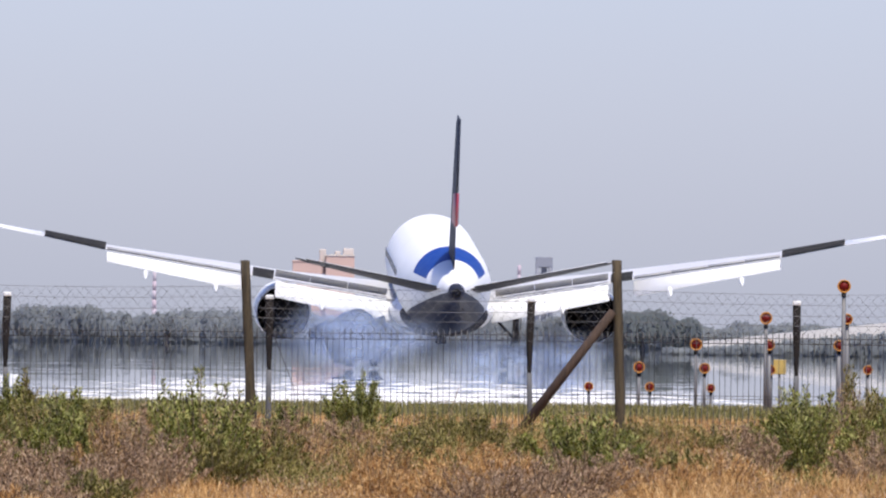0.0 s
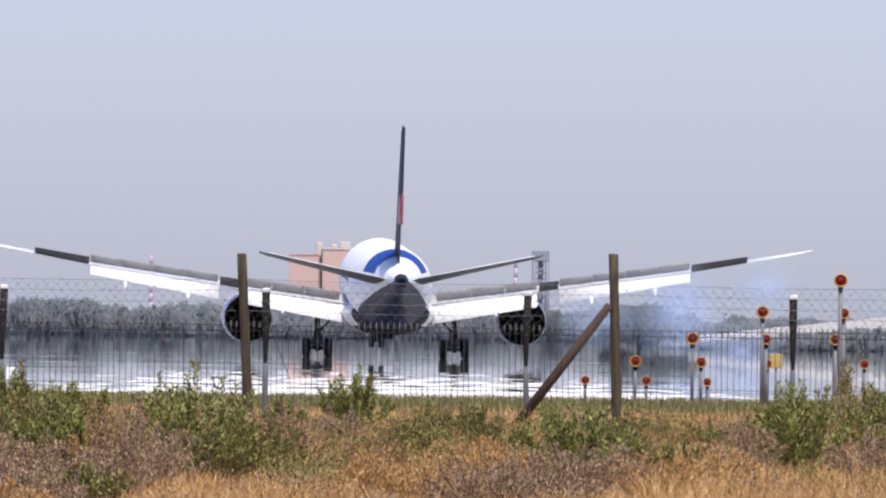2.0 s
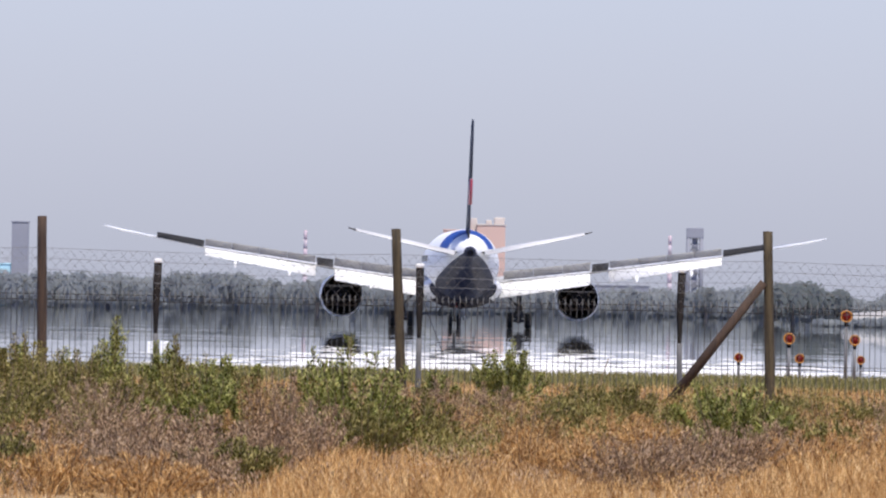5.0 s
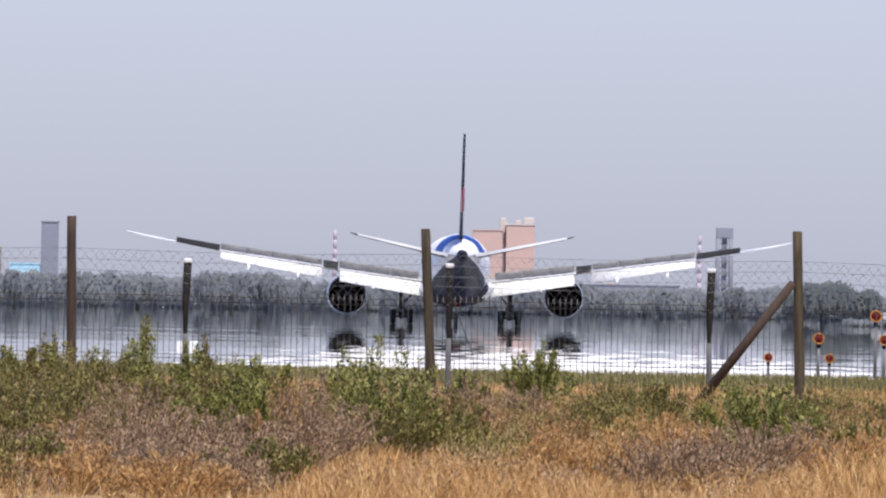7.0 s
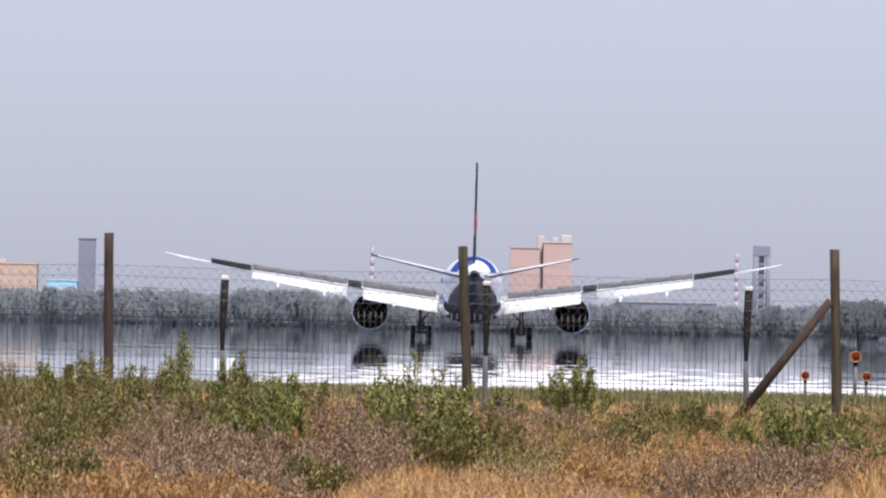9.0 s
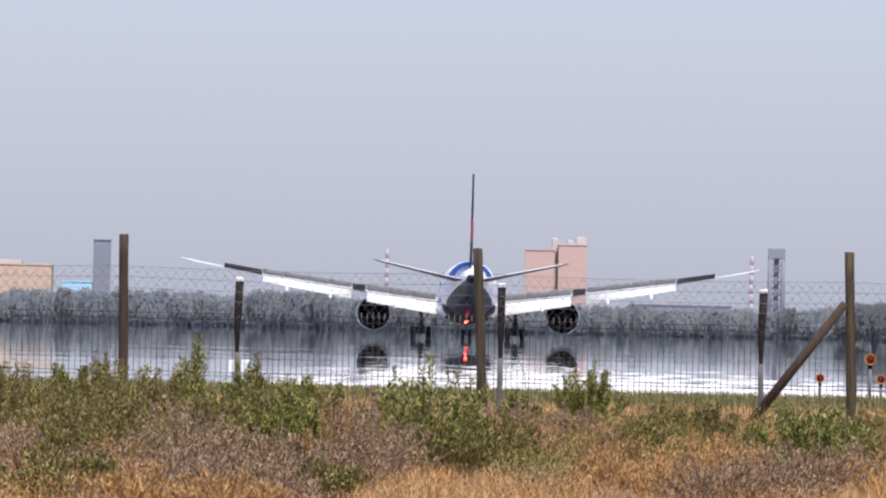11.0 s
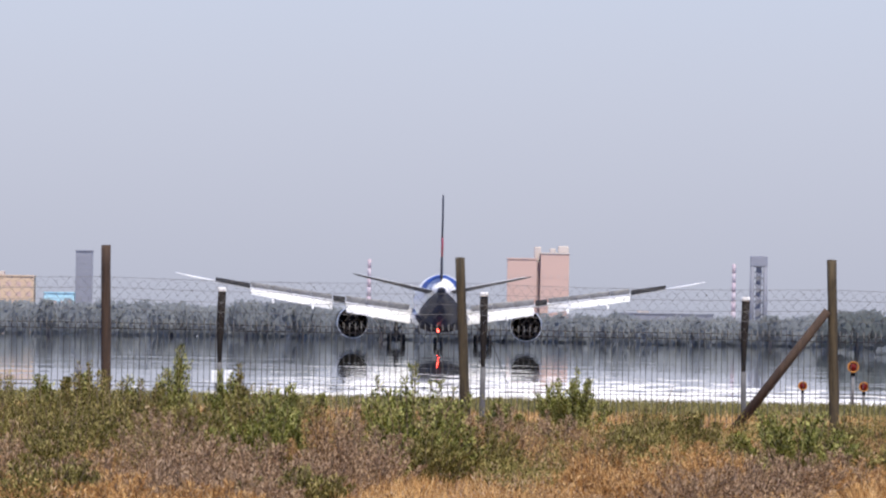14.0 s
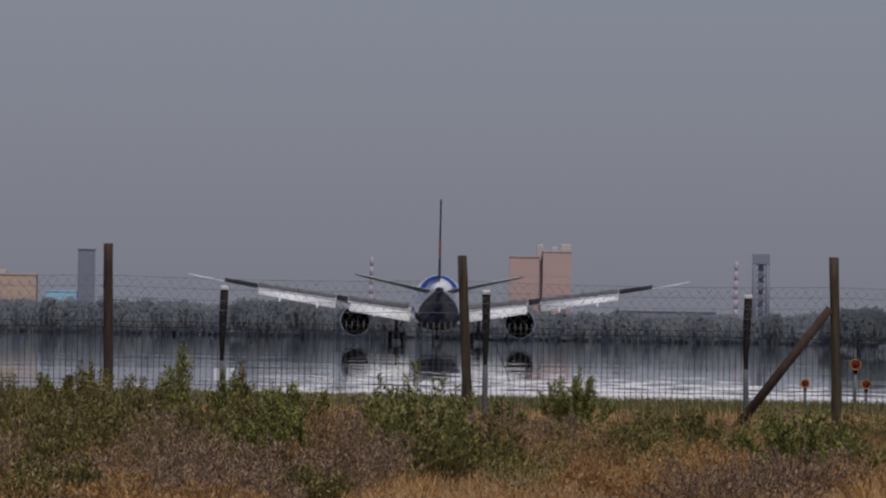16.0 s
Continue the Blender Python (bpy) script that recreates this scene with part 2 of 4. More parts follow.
    nt.links.new(mx.outputs[0], nt.nodes["Material Output"].inputs[0])
    return m


def build_runway():
    bm = bmesh.new()
    box(bm, (-300, 538, -0.3), (330, 4930, 0.015))
    tagged(part("runway", bm, tarmac_material(), smooth=False), "pale runway with matt white patches, shimmering with heat", "runway", kind="structure")


build_runway()


def smoke_material():
    """Thin tyre smoke: barely scatters, and thins out to nothing towards its rim."""
    m = bpy.data.materials.new("thin_tyre_smoke")
    m.use_nodes = True
    nt = m.node_tree
    nt.nodes.remove(nt.nodes["Principled BSDF"])
    co = nt.nodes.new("ShaderNodeTexCoord")
    mp = nt.nodes.new("ShaderNodeMapping")
    mp.inputs[3].default_value = (1, 0, 1)
    nt.links.new(co.outputs["Object"], mp.inputs[0])
    gr = nt.nodes.new("ShaderNodeTexGradient")
    gr.gradient_type = "QUADRATIC_SPHERE"
    nt.links.new(mp.outputs[0], gr.inputs[0])
    n = nt.nodes.new("ShaderNodeTexNoise")
    n.inputs["Scale"].default_value, n.inputs["Detail"].default_value = 2.2, 4
    nt.links.new(co.outputs["Object"], n.inputs[0])
    mu = nt.nodes.new("ShaderNodeMath")
    mu.operation = "MULTIPLY"
    nt.links.new(gr.outputs[1], mu.inputs[0])
    nt.links.new(n.outputs[0], mu.inputs[1])
    m2 = nt.nodes.new("ShaderNodeMath")
    m2.operation = "MULTIPLY"
    m2.inputs[1].default_value = 0.88
    nt.links.new(mu.outputs[0], m2.inputs[0])
    tr = nt.nodes.new("ShaderNodeBsdfTransparent")
    d1, d2, ad = nt.nodes.new("ShaderNodeBsdfDiffuse"), nt.nodes.new("ShaderNodeBsdfTranslucent"), nt.nodes.new("ShaderNodeAddShader")
    for d in (d1, d2):
        d.inputs[0].default_value = (0.28, 0.335, 0.44, 1)
    nt.links.new(d1.outputs[0], ad.inputs[0])
    nt.links.new(d2.outputs[0], ad.inputs[1])
    mx = nt.nodes.new("ShaderNodeMixShader")
    nt.links.new(m2.outputs[0], mx.inputs[0])
    nt.links.new(tr.outputs[0], mx.inputs[1])
    nt.links.new(ad.outputs[0], mx.inputs[2])
    nt.links.new(mx.outputs[0], nt.nodes["Material Output"].inputs[0])
    return m


SMOKE = smoke_material()


# ---- the airliner (x to its starboard, y ahead, ground under the main wheels at the origin) ----
def lerp_table(table, s):
    for (a, *p), (b, *q) in zip(table, table[1:]):
        if s <= b:
            k = (s - a) / (b - a)
            return [u + (v - u) * k for u, v in zip(p, q)]
    return list(table[-1][1:])


# stations along the body: y, height of the centre, radius
BODY = [(-31.2, 6.15, 0.28), (-30.2, 6.16, 0.55), (-27, 6.1, 1.15), (-24, 5.97, 1.65), (-20, 5.72, 2.15), (-16, 5.45, 2.6),
        (-12, 5.22, 2.86), (-8, 5.1, 2.95), (16, 5.1, 2.95), (19, 5.02, 2.75), (21.5, 4.88, 2.3), (23.5, 4.68, 1.65), (24.8, 4.5, 0.95), (25.4, 4.42, 0.25)]
# wing stations along x: front edge y, rear edge y, height, thickness
WING = [(2.4, 10.5, -3.9, 3.75, 1.5), (9.8, 4.6, -4.6, 4.62, 0.85), (12.0, 3.1, -5.3, 4.95, 0.7), (21.5, -3.4, -8.0, 6.22, 0.4), (25.5, -6.3, -9.3, 6.95, 0.42), (28.2, -9.0, -10.8, 7.45, 0.36), (29.9, -11.4, -12.2, 7.85, 0.12)]
PARTS = {}


def airfoil(front, rear, z, thick, x, n=7):
    """A wing section at span x."""
    top, low = [], []
    for i in range(n + 1):
        u = i / n
        y = front + (rear - front) * u
        h = thick * (1.48 * math.sqrt(u) - 0.63 * u - 1.76 * u * u + 1.42 * u ** 3 - 0.51 * u ** 4) + 0.012
        top.append(Vector((x, y, z + h * 0.62)))
        low.append(Vector((x, y, z - h * 0.38)))
    return top + low[::-1]


def slab(bm, corners, thick):
    """A panel with rounded front and thin rear: corners inner front, inner rear, outer rear, outer front."""
    c = [Vector(p) for p in corners]
    n = (c[1] - c[0]).cross(c[3] - c[0]).normalized()
    rings = []
    for f, r in ((c[0], c[1]), (c[3], c[2])):
        ring = []
        for u, w in ((0, 0.0), (0.06, 0.7), (0.25, 1.0), (0.6, 0.7), (1, 0.12)):
            ring.append(f + (r - f) * u + n * thick * w * 0.5)
        for u, w in ((1, -0.12), (0.6, -0.7), (0.25, -1.0), (0.06, -0.7)):
            ring.append(f + (r - f) * u + n * thick * w * 0.5)
        rings.append(ring)
    loft(bm, rings)


def build_body(plane):
    bm = bmesh.new()
    ys = []
    for (a, *_), (b, *_) in zip(BODY, BODY[1:]):
        k = max(1, round((b - a) / 1.0))
        ys += [a + (b - a) * i / k for i in range(k)]
    ys.append(BODY[-1][0])
    n = 48
    rings = []
    for y in ys:
        zc, r = lerp_table(BODY, y)
        rings.append([Vector((r * math.sin(2 * math.pi * k / n), y, zc + 1.02 * r * math.cos(2 * math.pi * k / n))) for k in range(n)])

    loft(bm, rings)
    body = part("fuselage", bm, LIVERY, plane, "white fuselage with blue band and dark blue-grey tail underside")
    bm = bmesh.new()
    rings = []
    for y, w, lo in ((9.5, 1.6, 2.2), (7, 2.9, 1.8), (2, 3.35, 1.6), (-5, 3.35, 1.62), (-9, 2.8, 1.9), (-12, 1.4, 2.4)):
        rings.append([Vector((w * math.sin(2 * math.pi * k / 28), y, 3.4 + (3.4 - lo) * (0.55 if math.cos(2 * math.pi * k / 28) > 0 else 1) * math.cos(2 * math.pi * k / 28))) for k in range(28)])
    loft(bm, rings)
    # the middle of the fairing is coloured dark, as belly shade
    for f in bm.faces:
        f.material_index = 1 if abs(f.calc_center_median().x) < 2.2 else 0
    part("belly_fairing", bm, [PAINT, BELLYSHADE], plane, "white belly fairing with shade painted dark beneath")
    bm = bmesh.new()
    lathe(bm, [(-31.15, 0.30), (-31.45, 0.26), (-31.45, 0.2), (-30.9, 0.16)], n=16, at=(0, 0, 6.15))
    part("exhaust_nozzle", bm, DARKMETAL, body, "dark auxiliary exhaust at the tail cone")
    # side windows, a dark row
    for side in (-1, 1):
        for i in range(28):
            y = -5 + i * 0.82
            zc, r = lerp_table(BODY, y)
            bm = bmesh.new()
            x = side * (r + 0.0015)
            box(bm, (min(x, x - side * 0.05), y - 0.14, zc + 0.35), (max(x, x - side * 0.05), y + 0.14, zc + 0.8))
            part("cabin_window", bm, GLASS, body, smooth=False)


def build_fin(plane):
    bm = bmesh.new()
    sections = ((7.3, -17.5, -26.8, 0.66), (10.1, -20.7, -28.1, 0.535), (12.0, -22.6, -29.0, 0.46), (15.0, -25.6, -30.4, 0.32), (16.5, -27.3, -31.2, 0.24), (17.05, -28.9, -31.6, 0.08))
    rings = [[Vector((v.z, v.y, z)) for v in airfoil(f, r, 0, t, 0)] for z, f, r, t in sections]
    rings = [[Vector(((p.x - 0.02), p.y, p.z)) for p in r] for r in rings]

    def paint(i, k):
        return 1 if 1 <= i <= 1 and k > 3 and k < 12 else 0

    loft(bm, rings, mat=paint)
    part("fin", bm, [INDIGO, RED], plane, "dark indigo tail fin with a red stripe")
    bm = bmesh.new()
    slab(bm, [(0, -28.0, 10.1), (0, -28.9, 10.1), (0, -29.7, 12.2), (0, -28.9, 12.2)], 0.3)
    part("lower_rudder", bm, RED, plane, "red painted lower rudder")
    bm = bmesh.new()
    slab(bm, [(0, -28.9, 12.25), (0, -29.7, 12.25), (0, -32.2, 16.95), (0, -31.35, 16.95)], 0.2)
    part("upper_rudder", bm, INDIGO, plane)


def build_side(plane, s):
    """Wing, its flaps and surfaces, tailplane, engine and main gear on one side; s is 1 to starboard, -1 to port."""
    bm = bmesh.new()
    loft(bm, [airfoil(f, r, z, t, s * x) for x, f, r, z, t in WING[:5]])
    wing = part("wing", bm, WINGTOP, plane)
    # tip coloured whiter than the wing, for sun on its upper skin
    bm = bmesh.new()
    loft(bm, [airfoil(f, r, z, t, s * x) for x, f, r, z, t in WING[4:]])
    part("wing_tip", bm, PAINT, wing, "raked wing tip coloured whiter, as if sunlit")
    PARTS.setdefault("wing", []).append((wing, s))

    def rear(x):
        f, r, z, t = lerp_table(WING, x)
        return r, z

    def panel(name, x0, x1, chord0, chord1, drop, material, thick, back=0.15, sink=0.1, label=""):
        """A surface behind the rear edge, turned down by drop degrees (up if negative)."""
        c = []
        for x, ch in ((x0, chord0), (x1, chord1)):
            y, z = rear(x)
            y, z = y + back, z - sink
            c.append(((s * x, y, z), (s * x, y - ch * math.cos(radians(drop)), z - ch * math.sin(radians(drop)))))
        b2 = bmesh.new()
        slab(b2, [c[0][0], c[0][1], c[1][1], c[1][0]], thick)
        return part(name, b2, material, wing, label)

    panel("inner_flap", 3.1, 10.6, 2.0, 1.5, 38, PAINT, 0.28, label="white inboard flap lowered")
    panel("flaperon", 10.75, 12.1, 1.5, 1.4, -24, SHADEGREY, 0.26, sink=-0.05, label="flaperon turned up behind the engine, shade in its colour")
    panel("outer_flap", 12.2, 21.4, 1.45, 0.95, 38, PAINT, 0.22, label="white outboard flap lowered")
    panel("aileron", 21.5, 25.4, 1.5, 1.2, -21, SHADEGREY, 0.2, back=0.45, sink=-0.02, label="aileron turned up, shade in its colour")
    # flap track fairings
    for x, ln in ((7.6, 2.6), (14.4, 2.2), (18.9, 1.8)):
        y, z = rear(x)
        bm = bmesh.new()
        rings = []
        for u, w in ((0, 0.02), (0.12, 0.14), (0.4, 0.2), (0.75, 0.17), (1, 0.02)):
            cy, cz = y + 1.6 - u * (ln + 1.3), z - 0.42 - u * 0.85
            rings.append([Vector((s * x + w * math.cos(a), cy, cz + 1.5 * w * math.sin(a))) for a in [2 * math.pi * k / 10 for k in range(10)]])
        loft(bm, rings)
        part("flap_track_fairing", bm, PAINT, wing)
    # spoilers, hinged ahead of the flaps
    spans = [(3.5, 5.97), (6.0, 8.37), (8.4, 10.65), (12.25, 14.57), (14.6, 16.87), (16.9, 19.17), (19.2, 21.4)]
    for x0, x1 in spans:
        (r0, z0), (r1, z1) = rear(x0), rear(x1)
        bm = bmesh.new()
        h0, h1 = Vector((s * x0, r0 + 0.95, z0 + 0.16)), Vector((s * x1, r1 + 0.95, z1 + 0.16))
        ch = 0.95 if x1 < 11 else 0.8
        slab(bm, [Vector((0, 0, 0)), Vector((0, -ch, -0.08)), h1 - h0 + Vector((0, -ch, -0.08)), h1 - h0], 0.06)
        ob = part("spoiler", bm, GREY, wing, "grey spoiler panel raised on the wing")
        PARTS.setdefault("spoiler", []).append((ob, h0, (h1 - h0).normalized() * s, x1 < 11))
    # tailplane
    bm = bmesh.new()
    rings = [airfoil(f, r, z, t, s * x) for x, f, r, z, t in ((0.7, -22.2, -28.0, 6.2, 0.78), (5.0, -25.0, -29.0, 7.05, 0.55), (9.4, -28.0, -30.0, 7.85, 0.28), (9.95, -28.9, -30.1, 7.97, 0.08))]
    # lower faces of the tailplane get the painted shade
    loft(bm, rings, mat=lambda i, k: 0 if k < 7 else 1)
    tp = part("tailplane", bm, [WINGTOP, SHADEGREY], plane, "tailplane, pale above, with shade painted beneath")
    bm = bmesh.new()
    h0, h1 = Vector((s * 1.2, -27.98, 6.29)), Vector((s * 9.3, -29.92, 7.83))
    slab(bm, [Vector((0, 0, 0)), Vector((0, -1.55, 0)), h1 - h0 + Vector((0, -0.75, 0)), h1 - h0], 0.2)
    bm.normal_update()
    # downward faces of the elevator get the painted shade too
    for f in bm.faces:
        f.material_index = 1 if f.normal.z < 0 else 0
    ob = part("elevator", bm, [WINGTOP, SHADEGREY], tp, "elevator, pale above, with shade painted beneath")
    PARTS.setdefault("elevator", []).append((ob, h0, (h1 - h0).normalized() * s))
    PARTS.setdefault("tailplane", []).append(tp)
    # engine
    ex, ez = s * 9.85, 2.55
    eng = part_empty("engine", plane)
    bm = bmesh.new()
    lathe(bm, [(7.4, 1.35), (7.75, 1.45), (7.85, 1.55), (7.6, 1.68), (6.4, 1.82), (4.8, 1.84), (3.2, 1.77), (2.3, 1.68), (2.3, 1.645), (3.6, 1.60), (5.5, 1.45), (7.4, 1.35)], n=40, at=(ex, 0, ez))
    # saw-tooth rear rim
    for v in bm.verts:
        if v.co.y < 2.35:
            a = math.atan2(v.co.z - ez, v.co.x - ex)
            v.co.y -= 0.22 * abs(((a / (2 * math.pi) * 20) % 1) - 0.5) * 2
    # inner faces go near-black, which paints the duct's shade in
    for f in bm.faces:
        c = f.calc_center_median()
        f.material_index = 1 if math.hypot(c.x - ex, c.z - ez) < 1.66 and c.y < 7.3 else 0
    part("nacelle", bm, [PAINT, DARKMETAL], eng, "white engine nacelle with saw-tooth rim")
    bm = bmesh.new()
    lathe(bm, [(2.34, 1.635), (3.6, 1.58), (5.5, 1.36), (7.2, 1.33)], n=40, at=(ex, 0, ez))
    part("duct_liner", bm, DARKMETAL, eng, "fan duct liner with the duct's shade painted in")
    bm = bmesh.new()
    lathe(bm, [(4.6, 1.52), (4.4, 1.0), (3.4, 0.98), (1.6, 0.62), (1.1, 0.55), (1.15, 0.45), (1.4, 0.3), (0.9, 0.2), (0.3, 0.02)], n=28, at=(ex, 0, ez))
    part("core_nozzle", bm, DARKMETAL, eng, "dark exhaust core")
    bm = bmesh.new()
    lathe(bm, [(6.9, 1.4), (6.85, 0.35), (7.3, 0.1), (7.35, 0.0)], n=28, at=(ex, 0, ez))
    part("fan", bm, DARKMETAL, eng)
    bm = bmesh.new()
    loft(bm, [[Vector((ex + w, y0, ez + 1.35)), Vector((ex - w, y0, ez + 1.35)), Vector((ex - w * 0.6, y1, ez + 2.3)), Vector((ex + w * 0.6, y1, ez + 2.3))] for w, y0, y1 in ((0.1, 6.3, 4.2), (0.25, 4.5, 3.5), (0.25, 2.5, 1.5), (0.06, 1.2, 0.4))])
    part("pylon", bm, PAINT, eng)
    # main gear
    gx = s * 4.9
    gear = part_empty("main_gear", plane)
    PARTS.setdefault("gear", []).append(gear)
    bm = bmesh.new()
    tube(bm, (gx, 0.1, 3.9), (gx, 0, 1.5), 0.2, 0.2, 12)
    tube(bm, (gx, 0, 1.6), (gx, 0, 0.72), 0.14, 0.14, 12)
    tube(bm, (gx - s * 1.5, 0.0, 3.3), (gx, 0, 1.7), 0.09, 0.09, 8)
    tube(bm, (gx, -0.3, 1.5), (gx, -0.45, 0.95), 0.06, 0.06, 8)
    part("strut", bm, STEEL, gear)
    bm = bmesh.new()
    tube(bm, (gx - 0.34, -0.25, 1.35), (gx + 0.34, -0.25, 1.35), 0.1, 0.1, 8)
    tube(bm, (gx - 0.3, -0.25, 1.35), (gx - 0.08, 0, 2.2), 0.07, 0.07, 8)
    tube(bm, (gx + 0.3, -0.25, 1.35), (gx + 0.08, 0, 2.2), 0.07, 0.07, 8)
    tube(bm, (gx, 1.4, 3.2), (gx, 0.1, 1.6), 0.1, 0.1, 8)
    part("drag_brace", bm, STEEL, gear)
    bm = bmesh.new()
    tube(bm, (gx, 0.95, 0.68), (gx, -0.95, 0.68), 0.27, 0.27, 12)
    for y in (-0.73, 0.73):
        tube(bm, (gx - 0.8, y, 0.66), (gx + 0.8, y, 0.66), 0.13, 0.13, 8)
    box(bm, (gx - 0.5, -0.55, 0.86), (gx + 0.5, 0.55, 1.3), 0.08)
    part("bogie_beam", bm, STEEL, gear)
    bm = bmesh.new()
    slab(bm, [(gx + s * 0.34, 0.9, 3.6), (gx + s * 0.34, -0.9, 3.6), (gx + s * 0.3, -0.8, 1.5), (gx + s * 0.3, 0.8, 1.5)], 0.08)
    part("gear_door", bm, PAINT, gear)
    for dx in (-0.78, 0.78):
        for y in (-0.73, 0.73):
            wheel(gear, (gx + dx, y, 0.66), 0.66, 0.54)


def part_empty(name, parent):
    ob = new(name)
    ob.parent = parent
    return ob


def wheel(parent, centre, radius, width):
    bm = bmesh.new()
    h = width / 2
    lathe(bm, [(-h * 0.8, radius * 0.55), (-h, radius * 0.75), (-h * 0.85, radius * 0.94), (-h * 0.5, radius), (-h * 0.1, radius), (-h * 0.06, radius * 0.985), (h * 0.06, radius * 0.985), (h * 0.1, radius), (h * 0.5, radius), (h * 0.85, radius * 0.94), (h, radius * 0.75), (h * 0.8, radius * 0.55)], "X", 28)
    lathe(bm, [(-h * 0.5, 0.02), (-h * 0.55, radius * 0.5), (-h * 0.8, radius * 0.56), (h * 0.8, radius * 0.56), (h * 0.55, radius * 0.5), (h * 0.5, 0.02)], "X", 20)
    ob = part("wheel", bm, RUBBER, parent, "black rubber wheel")
    PARTS.setdefault("wheel", []).append((ob, Vector(centre), radius))


def build_airliner():
    plane = empty("airliner")
    tagged(plane, "white twin-engine airliner with blue tail band rolling out on the runway", "airliner")
    build_body(plane)
    build_fin(plane)
    for s in (-1, 1):
        build_side(plane, s)
    nose = part_empty("nose_gear", plane)
    bm = bmesh.new()
    tube(bm, (0, 20.5, 2.6), (0, 20.3, 0.55), 0.13, 0.11, 10)
    tube(bm, (-0.5, 20.3, 0.52), (0.5, 20.3, 0.52), 0.08, 0.08, 8)
    tube(bm, (0, 21.6, 2.4), (0, 20.4, 1.3), 0.07, 0.07, 8)
    part("strut", bm, STEEL, nose)
    for dx in (-0.37, 0.37):
        wheel(nose, (dx, 20.3, 0.52), 0.52, 0.38)
    for s in (-1, 1):
        bm = bmesh.new()
        slab(bm, [(s * 0.62, 21.8, 2.4), (s * 0.62, 19.3, 2.4), (s * 0.72, 19.3, 1.6), (s * 0.72, 21.8, 1.6)], 0.05)
        part("gear_door", bm, PAINT, nose)
    # turning belly beacon: a lamp deep in a slotted hood that sweeps round
    hood = bmesh.new()
    lathe(hood, [(0.1, 0.3), (-0.06, 0.3), (-0.08, 0.02)], "Z", 16)
    lathe(hood, [(-0.36, 0.02), (-0.36, 0.3), (-0.44, 0.22), (-0.47, 0.0)], "Z", 16)
    for x in (-0.16, 0.16):
        box(hood, (min(x, x * 1.85), -0.3, -0.4), (max(x, x * 1.85), 0.3, 0.0))
    box(hood, (-0.26, 0.2, -0.4), (0.26, 0.3, 0.0))
    b = part("beacon", hood, DARKMETAL, plane, "slotted hood of the turning belly beacon", smooth=False)
    bm = bmesh.new()
    box(bm, (-0.15, 0.02, -0.34), (0.15, 0.16, -0.08), 0.03)
    part("lamp", bm, BEACON, b, "red beacon lamp")
    PARTS["beacon"] = (b, Vector((-0.25, -11.0, 2.02)))
    return plane


AIRLINER = build_airliner()


# ---- fences ----
def build_wooden_post(b, top, foot, d, lean, material, label, width=0.115):
    p, q = out(b, top, d), out(b + lean, foot, d)
    z0 = ground_z(d) - 0.05
    q = p + (q - p) * ((p.z - z0) / (p.z - q.z))
    rings = []
    rnd = random.Random(int(b * 100))
    for i in range(9):
        c = q + (p - q) * (i / 8)
        r = width / 2 * (1.06 - 0.1 * i / 8)
        rings.append([c + Vector((r * (1 + rnd.uniform(-0.06, 0.06)) * math.cos(a), r * (1 + rnd.uniform(-0.06, 0.06)) * math.sin(a), (rnd.uniform(-0.012, 0.012) if i == 8 else 0))) for a in [2 * math.pi * k / 14 for k in range(14)]])
    bm = bmesh.new()
    loft(bm, rings)
    return tagged(part("wooden_fence_post", bm, material), label, "fence post", "wooden posts of the perimeter fence")


WD, MD = 200.0, 204.0
for b, top, foot, lean, material, label in ((-43.0, 4.2, -5.0, 0.2, WOOD, "weathered round wooden fence post in dry scrub"), (-21.98, 4.33, -4.25, 0.15, WOODRED, "red-brown round wooden fence post among weeds"), (-1.06, 3.97, -5.18, 0.5, WOOD, "leaning weathered round wooden fence post"),
                                 (20.92, 4.22, -5.59, 0.33, WOOD, "weathered round wooden fence post with a slanting brace"), (42.5, 4.2, -5.2, 0.2, WOOD, "weathered round wooden fence post in dry scrub")):
    build_wooden_post(b, top, foot, WD, lean, material, label)
bm = bmesh.new()
tube(bm, out(20.75, 1.25, WD - 0.1), out(15.2, -6.1, WD - 0.1), 0.05, 0.06, 12)
tagged(part("fence_brace", bm, WOODRED), "slanting round wooden brace leaning on its post", "fence brace")


def build_metal_post(b, top, d, kink):
    post = empty("metal_fence_post")
    p = out(b, top, d)
    z0 = ground_z(d) - 0.05
    pts = []
    for i in range(7):
        u = i / 6
        pts.append(Vector((p.x - kink * math.sin(u * 3.0) * 0.05 + kink * 0.02 * (1 - u), d, z0 + (p.z - 0.05 - z0) * u)))
    def bar(q, w):
        m = bmesh.new()
        loft(m, [[c + Vector((w[i] * sx, 0.03 * sy, 0)) for sx, sy in ((-1, -1), (0, -1.2), (1, -1), (1.15, 0), (1, 1), (0, 1.2), (-1, 1), (-1.15, 0))] for i, c in enumerate(q)])
        return m

    part("shaft", bar(pts[:4], [0.032, 0.031, 0.03, 0.028]), SHAFT, post, "pale galvanised lower shaft")
    part("sleeve", bar(pts[2:], [0.018, 0.022, 0.033, 0.042, 0.042]), POST, post, "dark upper sleeve of the post")
    bm = bmesh.new()
    c = pts[-1]
    box(bm, (c.x - 0.05, d - 0.05, c.z), (c.x + 0.05, d + 0.05, c.z + 0.055), 0.012)
    part("cap", bm, CAP, post, "white plastic cap")
    return tagged(post, "dark steel mesh fence post with a white cap", "fence post", "steel posts of the mesh fence")


